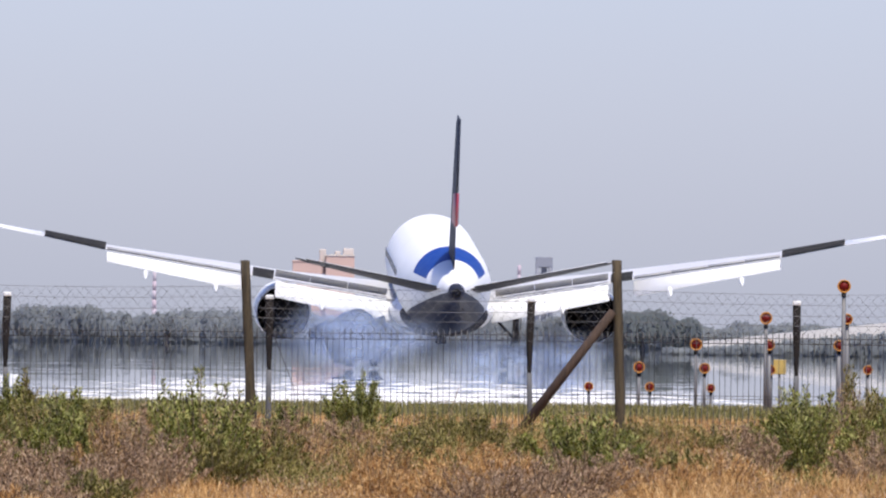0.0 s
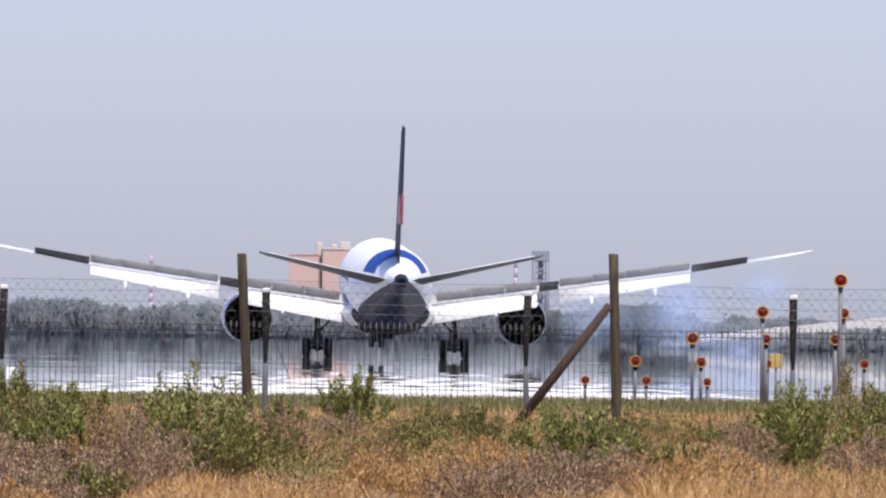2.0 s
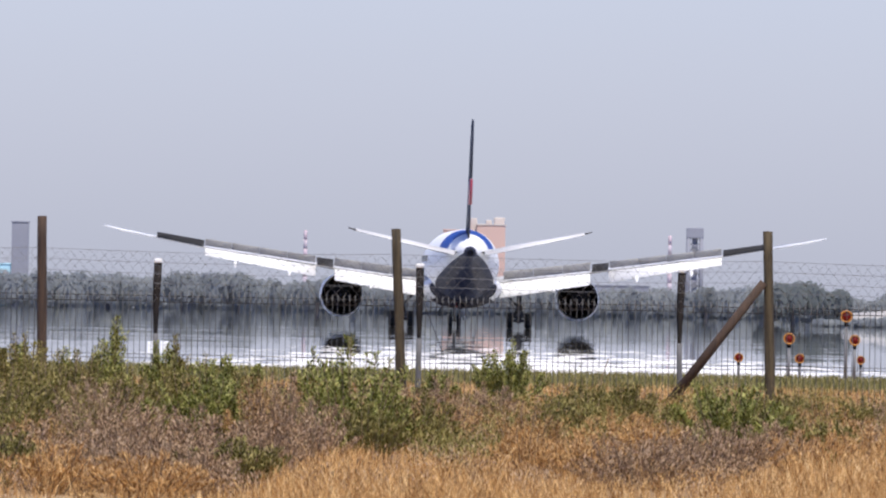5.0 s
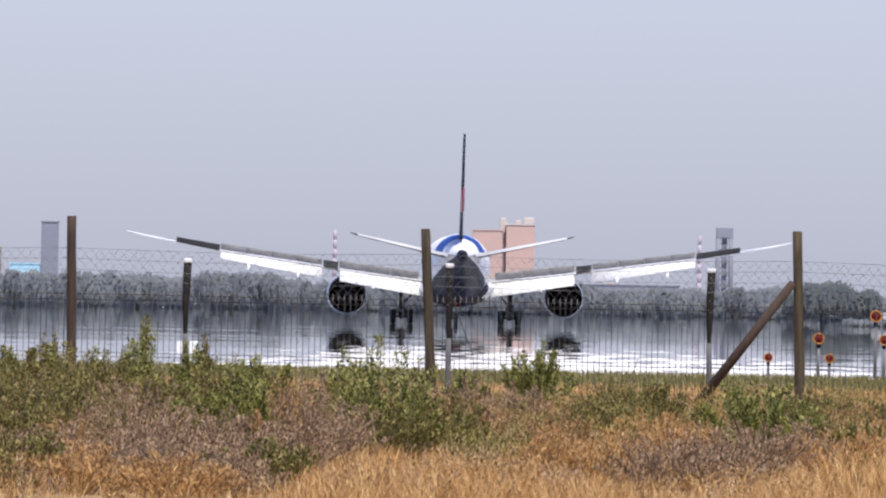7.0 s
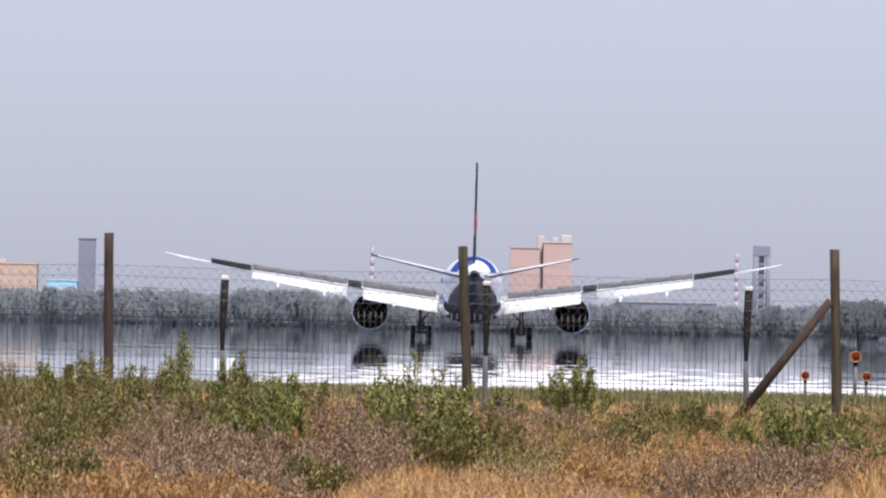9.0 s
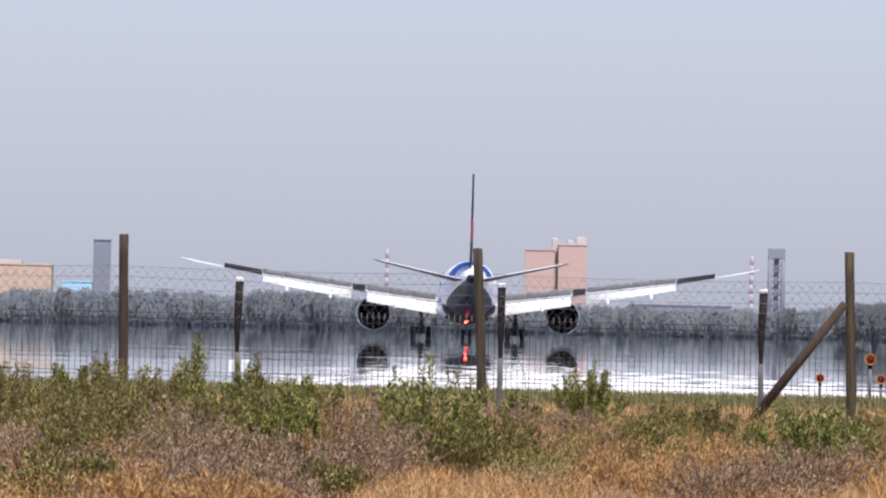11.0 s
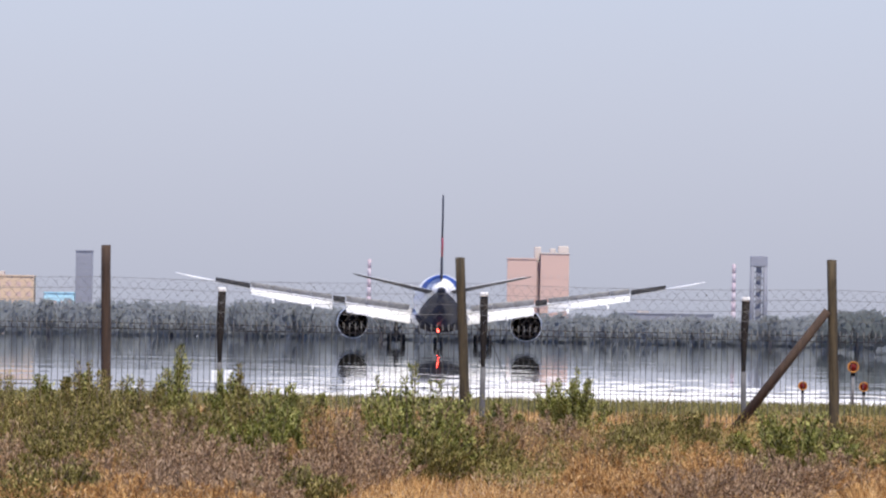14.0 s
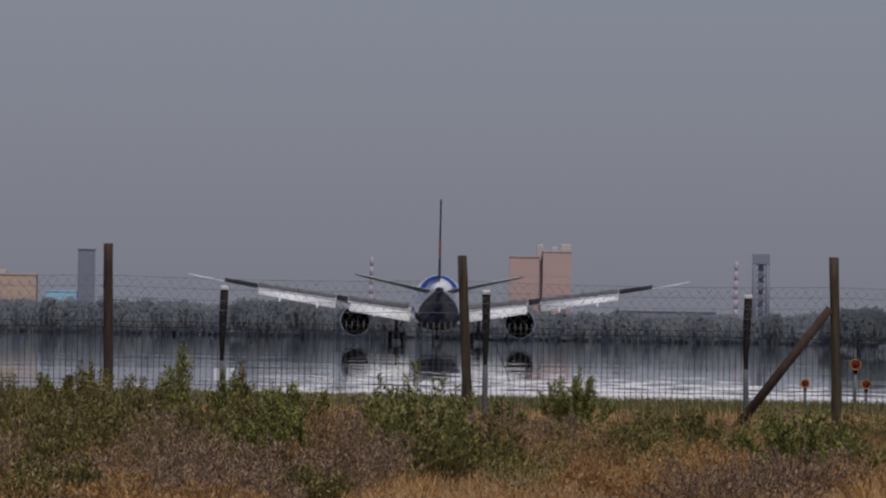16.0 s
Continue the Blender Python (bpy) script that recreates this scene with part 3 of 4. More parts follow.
MB = [-46.1, -30.6, -15.05, 0.42, 15.92, 31.6, 47.1]
for i, b in enumerate(MB):
    build_metal_post(b, 1.95, MD, ((-1) ** i * 0.5 + 0.4) * 0.55)


def prism(V, F, p, q, r):
    """A thin three-sided wire from p to q."""
    p, q = Vector(p), Vector(q)
    t = (q - p).to_track_quat("Z", "Y").to_matrix()
    o = len(V)
    for c in (p, q):
        for k in range(3):
            V.append(tuple(c + t @ Vector((r * math.cos(2.094 * k + 0.5), r * math.sin(2.094 * k + 0.5), 0))))
    for k in range(3):
        F.append((o + k, o + (k + 1) % 3, o + 3 + (k + 1) % 3, o + 3 + k))


def build_mesh_panels():
    rnd = random.Random(5)
    for b0, b1 in zip(MB, MB[1:]):
        x0, x1 = b0 * MD / 1000, b1 * MD / 1000
        zt, zb = EYE.z - 0.10 * MD / 1000, ground_z(MD) + 0.03
        panel = empty("mesh_fence_panel", pose(x0, MD, zb))
        w, h, n = x1 - x0, zt - zb, 45
        V, F = [], []
        for i in range(1, n):
            x = w * i / n
            prism(V, F, (x, 0, 0), (x + rnd.uniform(-0.006, 0.006), 0, h + 0.03 + rnd.uniform(-0.01, 0.012)), 0.005)
            # folded stiffening row at the top
            prism(V, F, (x, 0, h + 0.02), (x, -0.05, h - 0.05), 0.0048)
            prism(V, F, (x, -0.05, h - 0.05), (x, 0, h - 0.10), 0.0042)
        soup("wire_mesh", V, F, WIRE, panel)
        for z in (h - 0.03, h - 0.1, 0.52, 0.47, 0.1):
            V, F = [], []
            prism(V, F, (0, 0, z), (w, 0, z + rnd.uniform(-0.01, 0.01)), 0.0058 if z > 0.6 else 0.004)
            soup("cross_wire", V, F, WIRE, panel)
        tagged(panel, "grey welded wire mesh fence panel between steel posts", "fence panel", "mesh fence panels")


build_mesh_panels()
V, F = [], []
prism(V, F, out(0.62, -0.2, MD - 0.03), out(1.9, -3.4, MD - 0.03), 0.006)
prism(V, F, out(1.9, -3.4, MD - 0.03), out(2.1, -5.9, MD - 0.03), 0.005)
tagged(soup("loose_wire", V, F, WIRE), "loose grey wire hanging slantwise from a fence post", "wire")


def build_chain_link():
    bays = [-43.0, -21.98, -1.06, 20.92, 42.5]
    for b0, b1 in zip(bays, bays[1:]):
        bay = empty("chain_link_bay")
        V, F = [], []
        x0, x1 = b0 * WD / 1000 + 0.05, b1 * WD / 1000 - 0.05
        y = WD + 0.09
        zt, zb = EYE.z + 2.48 * WD / 1000, EYE.z - 0.5 * WD / 1000
        h, w = zt - zb, 0.115
        n = int((x1 - x0) / w)
        k = round(h / (w * 0.55))
        run = k * w / 2
        for i in range(-k, n + k):
            for s in (-1, 1):
                xa = x0 + i * w
                xb = xa + s * run
                # cut at the bay's sides
                ua, ub = 0.0, 1.0
                if xb != xa:
                    t0, t1 = sorted(((x0 - xa) / (xb - xa), (x1 - xa) / (xb - xa)))
                    ua, ub = max(ua, t0), min(ub, t1)
                if ub - ua < 0.02:
                    continue
                sag = lambda x: -0.03 * math.sin(math.pi * (x - x0) / (x1 - x0)) + 0.012 * math.sin(x * 5) + 0.010 * math.sin(x * 13.7 + 1.3 * b0)
                pa = (xa + (xb - xa) * ua, y, zb + h * ua)
                pb = (xa + (xb - xa) * ub, y, zb + h * ub)
                prism(V, F, (pa[0], y, pa[2] + sag(pa[0])), (pb[0], y, pb[2] + sag(pb[0])), 0.0019)
        soup("link_mesh", V, F, LINK, bay)
        for z in (zt, zt - 0.125, zt - 0.255, zt - 0.37):
            V, F, m = [], [], 12
            for j in range(m + 1):
                for k in range(3):
                    V.append((x0 + (x1 - x0) * j / m, y + 0.0028 * math.cos(2.094 * k), z - 0.03 * math.sin(math.pi * j / m) + 0.0028 * math.sin(2.094 * k)))
            for j in range(m):
                for k in range(3):
                    F.append((3 * j + k, 3 * j + (k + 1) % 3, 3 * j + 3 + (k + 1) % 3, 3 * j + 3 + k))
            soup("strand_wire", V, F, LINK, bay)
        tagged(bay, "sagging galvanised chain link between wooden posts", "chain link fence", "chain link bays")


build_chain_link()


# ---- approach lamps ----
def build_lamp(b, e, d, size):
    lamp = empty("approach_lamp")
    c = out(b, e, d)
    bm = bmesh.new()
    z0 = ground_z(d) - 0.05
    tube(bm, (c.x, d + 0.05, z0), (c.x, d + 0.05, c.z - size * 0.8), 0.05, 0.045, 10)
    part("pole", bm, POLE, lamp)
    bm = bmesh.new()
    box(bm, (c.x - size * 0.35, d - 0.02, c.z - size * 1.6), (c.x + size * 0.35, d + 0.12, c.z - size * 0.7), 0.02)
    part("bracket", bm, DARKMETAL, lamp)
    bm = bmesh.new()
    lathe(bm, [(0.0, size), (-0.06, size), (-0.06, size * 0.8), (0.02, size * 0.76)], "Y", 24, tuple(c))
    lathe(bm, [(0.0, size), (0.12, size * 0.8), (0.18, size * 0.3), (0.18, 0.0)], "Y", 24, tuple(c))
    part("housing_ring", bm, YELLOW, lamp, "yellow ring of the lamp housing")
    bm = bmesh.new()
    lathe(bm, [(0.0, size * 0.8), (-0.03, size * 0.64), (-0.06, size * 0.3), (-0.07, 0.0)], "Y", 20, tuple(c))
    part("lens", bm, REDLENS, lamp, "dark red lens")
    return tagged(lamp, "red approach lamp with a yellow ring on a grey pole", "approach lamp", "approach lamps")


for b, e, d, px in ((34.38, 2.87, 380, 0.40), (29.79, 0.94, 420, 0.37), (25.67, -0.67, 460, 0.36), (22.31, -2.05, 500, 0.34), (19.35, -3.22, 530, 0.27),
                   (34.60, 0.93, 400, 0.32), (30.01, -0.66, 440, 0.32), (26.19, -2.07, 480, 0.32), (22.96, -3.21, 515, 0.29),
                   (34.12, -0.64, 410, 0.33), (30.09, -2.13, 450, 0.30), (26.57, -3.24, 495, 0.26), (35.84, -2.06, 470, 0.28), (38.9, -0.6, 420, 0.3)):
    build_lamp(b, e, d, px * d / 1000)


def build_sign():
    c = out(30.62, -1.95, 470)
    sign = empty("yellow_sign", pose(c.x, c.y, ground_z(470)))
    h = c.z - ground_z(470)
    bm = bmesh.new()
    box(bm, (-0.17, -0.03, h - 0.2), (0.17, 0.03, h + 0.2), 0.015)
    part("board", bm, surface("faded_yellow_paint", two((0.50, 0.36, 0.10), 0.75), 0.7, 6.0, bump=0.0), sign, smooth=False)
    bm = bmesh.new()
    tube(bm, (0, 0.05, -0.05), (0, 0.05, h - 0.15), 0.035)
    part("post", bm, POLE, sign)
    tagged(sign, "small faded yellow sign board among approach lamps", "sign")


build_sign()


# ---- scrub ----
def grass_stops(kind):
    return {"straw": [(0.12, (0.10, 0.042, 0.014)), (0.36, (0.34, 0.172, 0.060)), (0.6, (0.63, 0.38, 0.15)), (0.84, (0.84, 0.61, 0.32))],
            "green": [(0.24, (0.035, 0.04, 0.009)), (0.5, (0.205, 0.22, 0.052)), (0.74, (0.50, 0.49, 0.18))],
            "verge": [(0.2, (0.09, 0.092, 0.035)), (0.5, (0.19, 0.18, 0.07)), (0.8, (0.33, 0.29, 0.13))],
            "olive": [(0.2, (0.035, 0.033, 0.010)), (0.5, (0.19, 0.172, 0.050)), (0.78, (0.46, 0.39, 0.16))],
            "rust": [(0.2, (0.08, 0.033, 0.011)), (0.5, (0.36, 0.215, 0.092)), (0.8, (0.70, 0.47, 0.21))],
            "ash": [(0.2, (0.06, 0.033, 0.017)), (0.5, (0.34, 0.225, 0.133)), (0.8, (0.66, 0.49, 0.325))]}[kind]


LEAF = {k: leafy("leaf_" + k, grass_stops(k), through=0.14, mixin=0.62) for k in ("straw", "green", "olive", "ash", "rust", "verge")}
STEM = surface("dry_stem", two((0.24, 0.17, 0.10), 0.6), 0.85, 10.0, bump=0.0)


def blades(name, rng, spots, height, width, material, lean=0.35):
    """Tapered bent blades at the spots (x, y, z)."""
    n = len(spots)
    h = height * (0.55 + 0.75 * rng.random(n))
    a = rng.random(n) * 2 * np.pi
    l = lean * h * (0.3 + rng.random(n))
    f = rng.random(n) * np.pi
    w = width * (0.6 + 0.8 * rng.random(n))
    side = np.stack([np.cos(f) * w, np.sin(f) * w, 0 * w], 1)
    way = np.stack([np.cos(a) * l, np.sin(a) * l, h], 1)
    mid = spots + way * np.array([0.35, 0.35, 0.58])
    V = np.stack([spots - side, spots + side, mid + side * 0.8, mid - side * 0.8, spots + way], 1).reshape(-1, 3)
    i = np.arange(n)[:, None] * 5
    quads = (i + np.array([[0, 1, 2, 3]])).tolist()
    tris = (i + np.array([[3, 2, 4]])).tolist()
    return soup(name, V.tolist(), quads + tris, material)


def patchy(x, y, seed, fx=0.9, fy=0.07):
    return np.array([noise.noise((a * fx, b * fy, seed)) for a, b in zip(x, y)])


def sow(rng, n, y0, y1, b0=-33.0, b1=46.0):
    """Random spots on the land between two distances."""
    y = np.sqrt(rng.random(n) * (y1 ** 2 - y0 ** 2) + y0 ** 2)
    x = (b0 + rng.random(n) * (b1 - b0)) * y / 1000
    return x, y


def build_grass():
    rng = np.random.default_rng(3)
    for name, kind, n, y0, y1, height, width, seed, lim, label in (
            ("dry_grass", "straw", 76000, 82, 126, 0.20, 0.0028, 1.0, -0.6, "tall dry golden grass in the foreground"),
            ("dry_grass", "straw", 50000, 118, 149, 0.19, 0.0032, 1.0, 0.05, "dry golden grass between shrubs"),
            ("short_dry_grass", "straw", 24000, 96, 152, 0.12, 0.0026, 9.0, -0.7, "short dry grass under the scrub"),
            ("dry_grass", "straw", 14000, 140, 200, 0.18, 0.0034, 9.0, 0.1, "dry golden grass between weeds"),
            ("dry_grass", "straw", 16000, 200, 330, 0.15, 0.006, 6.0, -0.3, "short dry golden grass behind the fence"),
            ("green_verge", "verge", 34000, 320, 545, 0.26, 0.012, 4.0, -0.6, "dull green grass strip beside the runway")):
        x, y = sow(rng, n, y0, y1)
        p = patchy(x, y, seed)
        keep = p + 0.12 * rng.standard_normal(n) > lim
        if y1 < 150 and height > 0.15:
            # the tall grass gives way to scrub along a ragged line, farther off to the east
            b = x / y * 1000
            keep = y < 86 + np.clip((b + 10) * 4.0, 0, 27) - np.clip((b - 5) * 2.0, 0, 14) + np.clip((b - 19) * 5, 0, 36) + 20 * patchy(x, y, 31.0, 0.8, 0.0) + 5 * rng.standard_normal(n)
        x, y = x[keep], y[keep]
        z = np.array([ground_z(v) for v in y])
        ob = blades(name, rng, np.stack([x, y, z], 1), height, width, LEAF[kind], 0.55 if kind == "straw" else 0.4)
        tagged(ob, label, "grass", kind="stuff")


build_grass()


def shoots(rng, foot, lean, tall, leaves, leaf, slim, loose):
    """Leaves along upright shoots: foot, lean and tall hold a row for each shoot. Returns vertices and faces."""
    n = len(foot)
    u = rng.random((n, leaves)) ** 0.7
    way = np.concatenate([lean, tall[:, None]], 1)
    c = foot[:, None] + way[:, None] * u[..., None]
    r = loose * (1.15 - 0.75 * u) * np.sqrt(rng.random((n, leaves)))
    a = rng.random((n, leaves)) * 2 * np.pi
    c = c + np.stack([np.cos(a) * r, np.sin(a) * r, 0 * r], -1)
    ln = leaf * (0.5 + rng.random((n, leaves)))[..., None]
    d1 = np.stack([np.cos(a), np.sin(a), 0.6 + 1.7 * rng.random((n, leaves))], -1) + 0.4 * rng.standard_normal((n, leaves, 3))
    d1 = d1 / np.linalg.norm(d1, axis=-1, keepdims=True) * ln
    d2 = np.cross(d1, rng.standard_normal((n, leaves, 3)))
    d2 = d2 / (np.linalg.norm(d2, axis=-1, keepdims=True) + 1e-6) * ln * slim
    V = np.stack([c, c + d1 * 0.5 + d2, c + d1, c + d1 * 0.5 - d2], 2).reshape(-1, 3)
    return V, (np.arange(n * leaves)[:, None] * 4 + np.arange(4)[None]).tolist()


BUSHES = [  # kind, bearing, distance, width, height
    ("green", -3.6, 133, 1.15, 0.98), ("ash", -7.2, 131, 0.85, 0.70), ("olive", 0.6, 138, 0.7, 0.56), ("green", 5.8, 193, 0.9, 0.82), ("green", 18.8, 138, 1.1, 0.66), ("olive", 20.6, 142, 0.9, 0.50), ("green", 32.2, 152, 1.1, 0.84), ("olive", 15.4, 152, 0.6, 0.34),
    ("green", 30.6, 160, 0.5, 0.55), ("green", -11.5, 168, 0.6, 0.62), ("olive", -13.2, 160, 0.9, 0.72), ("olive", -16.2, 150, 0.8, 0.62), ("olive", -22.5, 172, 0.7, 0.85),
    ("olive", -25.5, 160, 1.0, 0.70), ("olive", -20.0, 165, 0.8, 0.72), ("olive", 10.5, 172, 0.8, 0.5), ("olive", 22.5, 168, 0.9, 0.45), ("olive", 26.5, 165, 0.9, 0.42), ("olive", 36.5, 170, 0.8, 0.75), ("olive", 38.8, 150, 0.9, 0.7),
    ("rust", 2.6, 142, 0.8, 0.5), ("ash", -18.4, 132, 1.3, 0.62), ("ash", -12.4, 121, 0.95, 0.50), ("ash", -16.0, 124, 0.9, 0.46), ("green", -12.4, 134, 0.95, 0.76), ("rust", -9.0, 132, 0.55, 0.64), ("ash", -24.0, 138, 1.0, 0.52), ("ash", 1.8, 160, 0.8, 0.55), ("olive", 8.6, 150, 0.8, 0.46), ("straw", 12.6, 142, 0.9, 0.40),
    ("straw", 14.4, 132, 0.8, 0.36), ("ash", 21.6, 136, 0.7, 0.36), ("ash", -2.0, 175, 0.8, 0.52), ("ash", 4.6, 172, 0.7, 0.45), ("ash", 35.0, 186, 0.9, 0.78), ("ash", -28.0, 130, 1.0, 0.5), ("ash", -16.0, 116, 0.9, 0.42), ("ash", -11.0, 114, 0.7, 0.36), ("ash", -6.2, 126, 0.8, 0.5), ("olive", -2.6, 132, 0.6, 0.45), ("ash", 13.4, 116, 0.9, 0.40), ("ash", 16.2, 118, 1.0, 0.46), ("ash", 18.6, 124, 0.9, 0.44), ("straw", 10.6, 120, 0.8, 0.34), ("straw", 23.5, 128, 0.9, 0.34), ("straw", 27.0, 134, 0.9, 0.36), ("olive", -21.5, 136, 0.7, 0.55), ("straw", 6.8, 124, 0.8, 0.36), ("olive", -24.6, 128, 0.7, 0.5), ("olive", 24.5, 138, 0.7, 0.4), ("ash", 28.8, 150, 0.7, 0.5), ("olive", -9.6, 158, 0.6, 0.6), ("ash", 36.5, 140, 0.8, 0.5), ("rust", -9.4, 150, 0.6, 0.55), ("rust", 0.2, 150, 0.7, 0.5), ("rust", 6.6, 140, 0.7, 0.46), ("rust", 24.0, 160, 0.8, 0.4), ("rust", -22.0, 122, 0.8, 0.42), ("ash", 40.5, 165, 0.9, 0.6), ("olive", -29.0, 165, 0.9, 0.8), ("olive", -21.2, 140, 0.9, 0.74), ("green", -15.0, 166, 0.7, 0.8), ("olive", -24.4, 134, 0.9, 0.70), ("green", 1.6, 176, 0.5, 0.5), ("green", 37.6, 168, 0.7, 0.72), ("ash", -18.2, 150, 0.8, 0.5), ("olive", 13.0, 166, 0.7, 0.5), ("rust", -10.2, 140, 0.6, 0.5),
    ("ash", -23.0, 114, 1.0, 0.42), ("ash", -19.5, 112, 1.0, 0.40), ("ash", -14.0, 111, 0.9, 0.36), ("ash", -17.0, 109, 0.9, 0.36), ("olive", -10.5, 112, 0.8, 0.34), ("straw", -21.2, 107, 0.9, 0.34), ("ash", -12.5, 107, 0.8, 0.32), ("ash", -9.2, 116, 0.8, 0.42), ("straw", -15.4, 105, 0.8, 0.30), ("olive", -25.2, 110, 0.9, 0.40)]


def build_undergrowth():
    """Knee-high scrub that nobody could count: tufts of fine shoots in patches."""
    rng = np.random.default_rng(11)
    for name, kind, n, y0, y1, tall, leaf, leaves, seed, lim, label in (
            ("withered_undergrowth", "ash", 950, 100, 196, 0.40, 0.026, 12, 2.0, 0.0, "grey-brown withered undergrowth"),
            ("olive_undergrowth", "olive", 1300, 122, 206, 0.46, 0.032, 12, 3.0, 0.0, "olive green low weeds"),
            ("rusty_undergrowth", "rust", 1000, 98, 204, 0.30, 0.026, 12, 8.0, -0.05, "rust-brown dry low weeds"),
            ("pale_undergrowth", "straw", 800, 104, 204, 0.34, 0.030, 9, 15.0, 0.0, "pale dry seed stalks")):
        x, y = sow(rng, n, y0, y1)
        p = patchy(x, y, seed, 1.6, 0.09)
        keep = p + 0.1 * rng.standard_normal(n) > lim
        # nothing grows close before the big green shrubs
        for gk, gb, gd, gw, gh in BUSHES:
            if gk == "green" and gd < 157 or gk == "ash" and gb == -7.2:
                keep &= ~((np.abs(x - gb * gd / 1000) < gw * 0.42) & (y < gd + 2) & (y > gd - 26))
        x, y, p = x[keep], y[keep], p[keep]
        m, k = len(x), 14
        h = tall * np.clip(0.5 + 1.2 * (p - lim), 0.35, 1.2)
        spread = 0.5 * h
        a = rng.random((m, k)) * 2 * np.pi
        q = np.sqrt(rng.random((m, k)))
        z = np.array([ground_z(v) for v in y])
        foot = np.stack([x[:, None] + 0.3 * spread[:, None] * q * np.cos(a), y[:, None] + 0.3 * spread[:, None] * q * np.sin(a), np.broadcast_to(z[:, None], (m, k))], -1).reshape(-1, 3)
        lean = np.stack([np.cos(a) * spread[:, None] * q, np.sin(a) * spread[:, None] * q], -1).reshape(-1, 2)
        high = (h[:, None] * (1.05 - 0.5 * q ** 2) * (0.7 + 0.4 * rng.random((m, k)))).reshape(-1)
        V, F = shoots(rng, foot, lean, high, leaves, leaf, 0.115, 0.03)
        tagged(soup(name, V.tolist(), F, LEAF[kind]), label, "undergrowth", kind="stuff")


build_undergrowth()


def build_bush(name, label, b, d, w, h, kind, seed, leaves=1500, leaf=0.03, spires=0.35):
    """A shrub: shoots that fan out from the foot, with small leaves along them."""
    rng = np.random.default_rng(seed)
    foot = out(b, 0, d)
    foot.z = ground_z(d)
    thing = empty(name, pose(foot.x, foot.y, foot.z))
    n = max(6, int(52 * w))
    a = rng.random(n) * 2 * np.pi
    q = rng.random(n) ** 0.6
    feet = np.stack([np.cos(a) * q * w * 0.2, np.sin(a) * q * w * 0.2, 0 * a], 1)
    lean = np.stack([np.cos(a), np.sin(a)], 1) * (q * w * 0.36)[:, None]
    tall = h * (1.0 - 0.5 * q ** 2) * (1 - spires + 1.3 * spires * rng.random(n))
    tall *= h / tall.max()
    V, F = [], []
    for i in range(n):
        prism(V, F, feet[i], feet[i] + np.append(lean[i], tall[i]), 0.0035)
    soup("stem", V, F, STEM, thing)
    LV, LF = shoots(rng, feet, lean, tall, leaves // n, leaf, {"green": 0.14, "olive": 0.12, "ash": 0.11, "rust": 0.09, "straw": 0.065}[kind], 0.045)
    soup("foliage", LV.tolist(), LF, LEAF[kind], thing)
    return tagged(thing, label, "shrub")


GREENB = "leafy green shrub growing in dry grass"
ASHB = "withered grey-brown shrub in dry grass"
OLIVB = "olive green weed clump in dry grass"
for i, (kind, b, d, w, h) in enumerate(BUSHES):
    nm, lb = {"green": ("green_shrub", GREENB), "olive": ("weed_clump", OLIVB), "ash": ("dry_shrub", ASHB), "straw": ("dry_grass_tuft", "golden dry grass tuft with pale stalks"), "rust": ("rusty_shrub", "rust-brown dry shrub in dry grass")}[kind]
    build_bush(nm, lb, b, d, w, h, kind, 20 + i, leaves={"green": 13500, "olive": 8500, "ash": 7500, "rust": 5200, "straw": 7000}[kind], leaf={"green": 0.034, "olive": 0.032, "ash": 0.026, "rust": 0.026, "straw": 0.034}[kind] * 1.05)
# tall single spikes
for i, (b, d, h, w) in enumerate(((-17.5, 188, 1.02, 0.2), (-18.3, 186, 0.75, 0.2), (-14.0, 185, 0.82, 0.16), (-20.2, 182, 0.7, 0.16), (-22.9, 186, 0.72, 0.2), (-24.2, 190, 0.62, 0.16), (-10.9, 188, 0.6, 0.14), (-9.0, 187, 0.5, 0.14), (34.8, 198, 0.95, 0.2), (-25.6, 186, 0.66, 0.2), (36.4, 190, 0.7, 0.2))):
    build_bush("tall_weed", "tall upright olive green weed spike", b, d, w * 1.35, h, "olive" if i % 3 == 2 else "green", 80 + i, leaves=2100, leaf=0.045, spires=0.25)
# dry bare twigs before the fence
for b, d, h in ((11.2, 199, 0.62), (9.0, 199, 0.35)):
    f = out(b, 0, d)
    V, F = [], []
    z = ground_z(d)
    prism(V, F, (f.x, d, z), (f.x + 0.01, d, z + h * 0.6), 0.012)
    prism(V, F, (f.x + 0.01, d, z + h * 0.6), (f.x + 0.09, d, z + h), 0.006)
    prism(V, F, (f.x, d, z + h * 0.45), (f.x - 0.07, d, z + h * 0.8), 0.005)
    tagged(soup("dry_twig", V, F, STEM), "bare dry twig standing by the fence", "twig")

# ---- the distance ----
# distance haze is mixed into these blue-grey leaf colours
FARLEAF = leafy("haze_tinted_far_foliage", [(0.36, (0.21, 0.235, 0.262)), (0.5, (0.265, 0.29, 0.31)), (0.64, (0.325, 0.35, 0.358))], 0.5, 0.12, 0.11)
NEARLEAF = leafy("haze_tinted_tree_foliage", [(0.2, (0.145, 0.17, 0.18)), (0.5, (0.175, 0.20, 0.21)), (0.8, (0.205, 0.23, 0.235))], 0.5, 0.3)
TRUNK = surface("far_trunk", two((0.13, 0.12, 0.12), 0.7), 0.9, 1.0, bump=0.0)


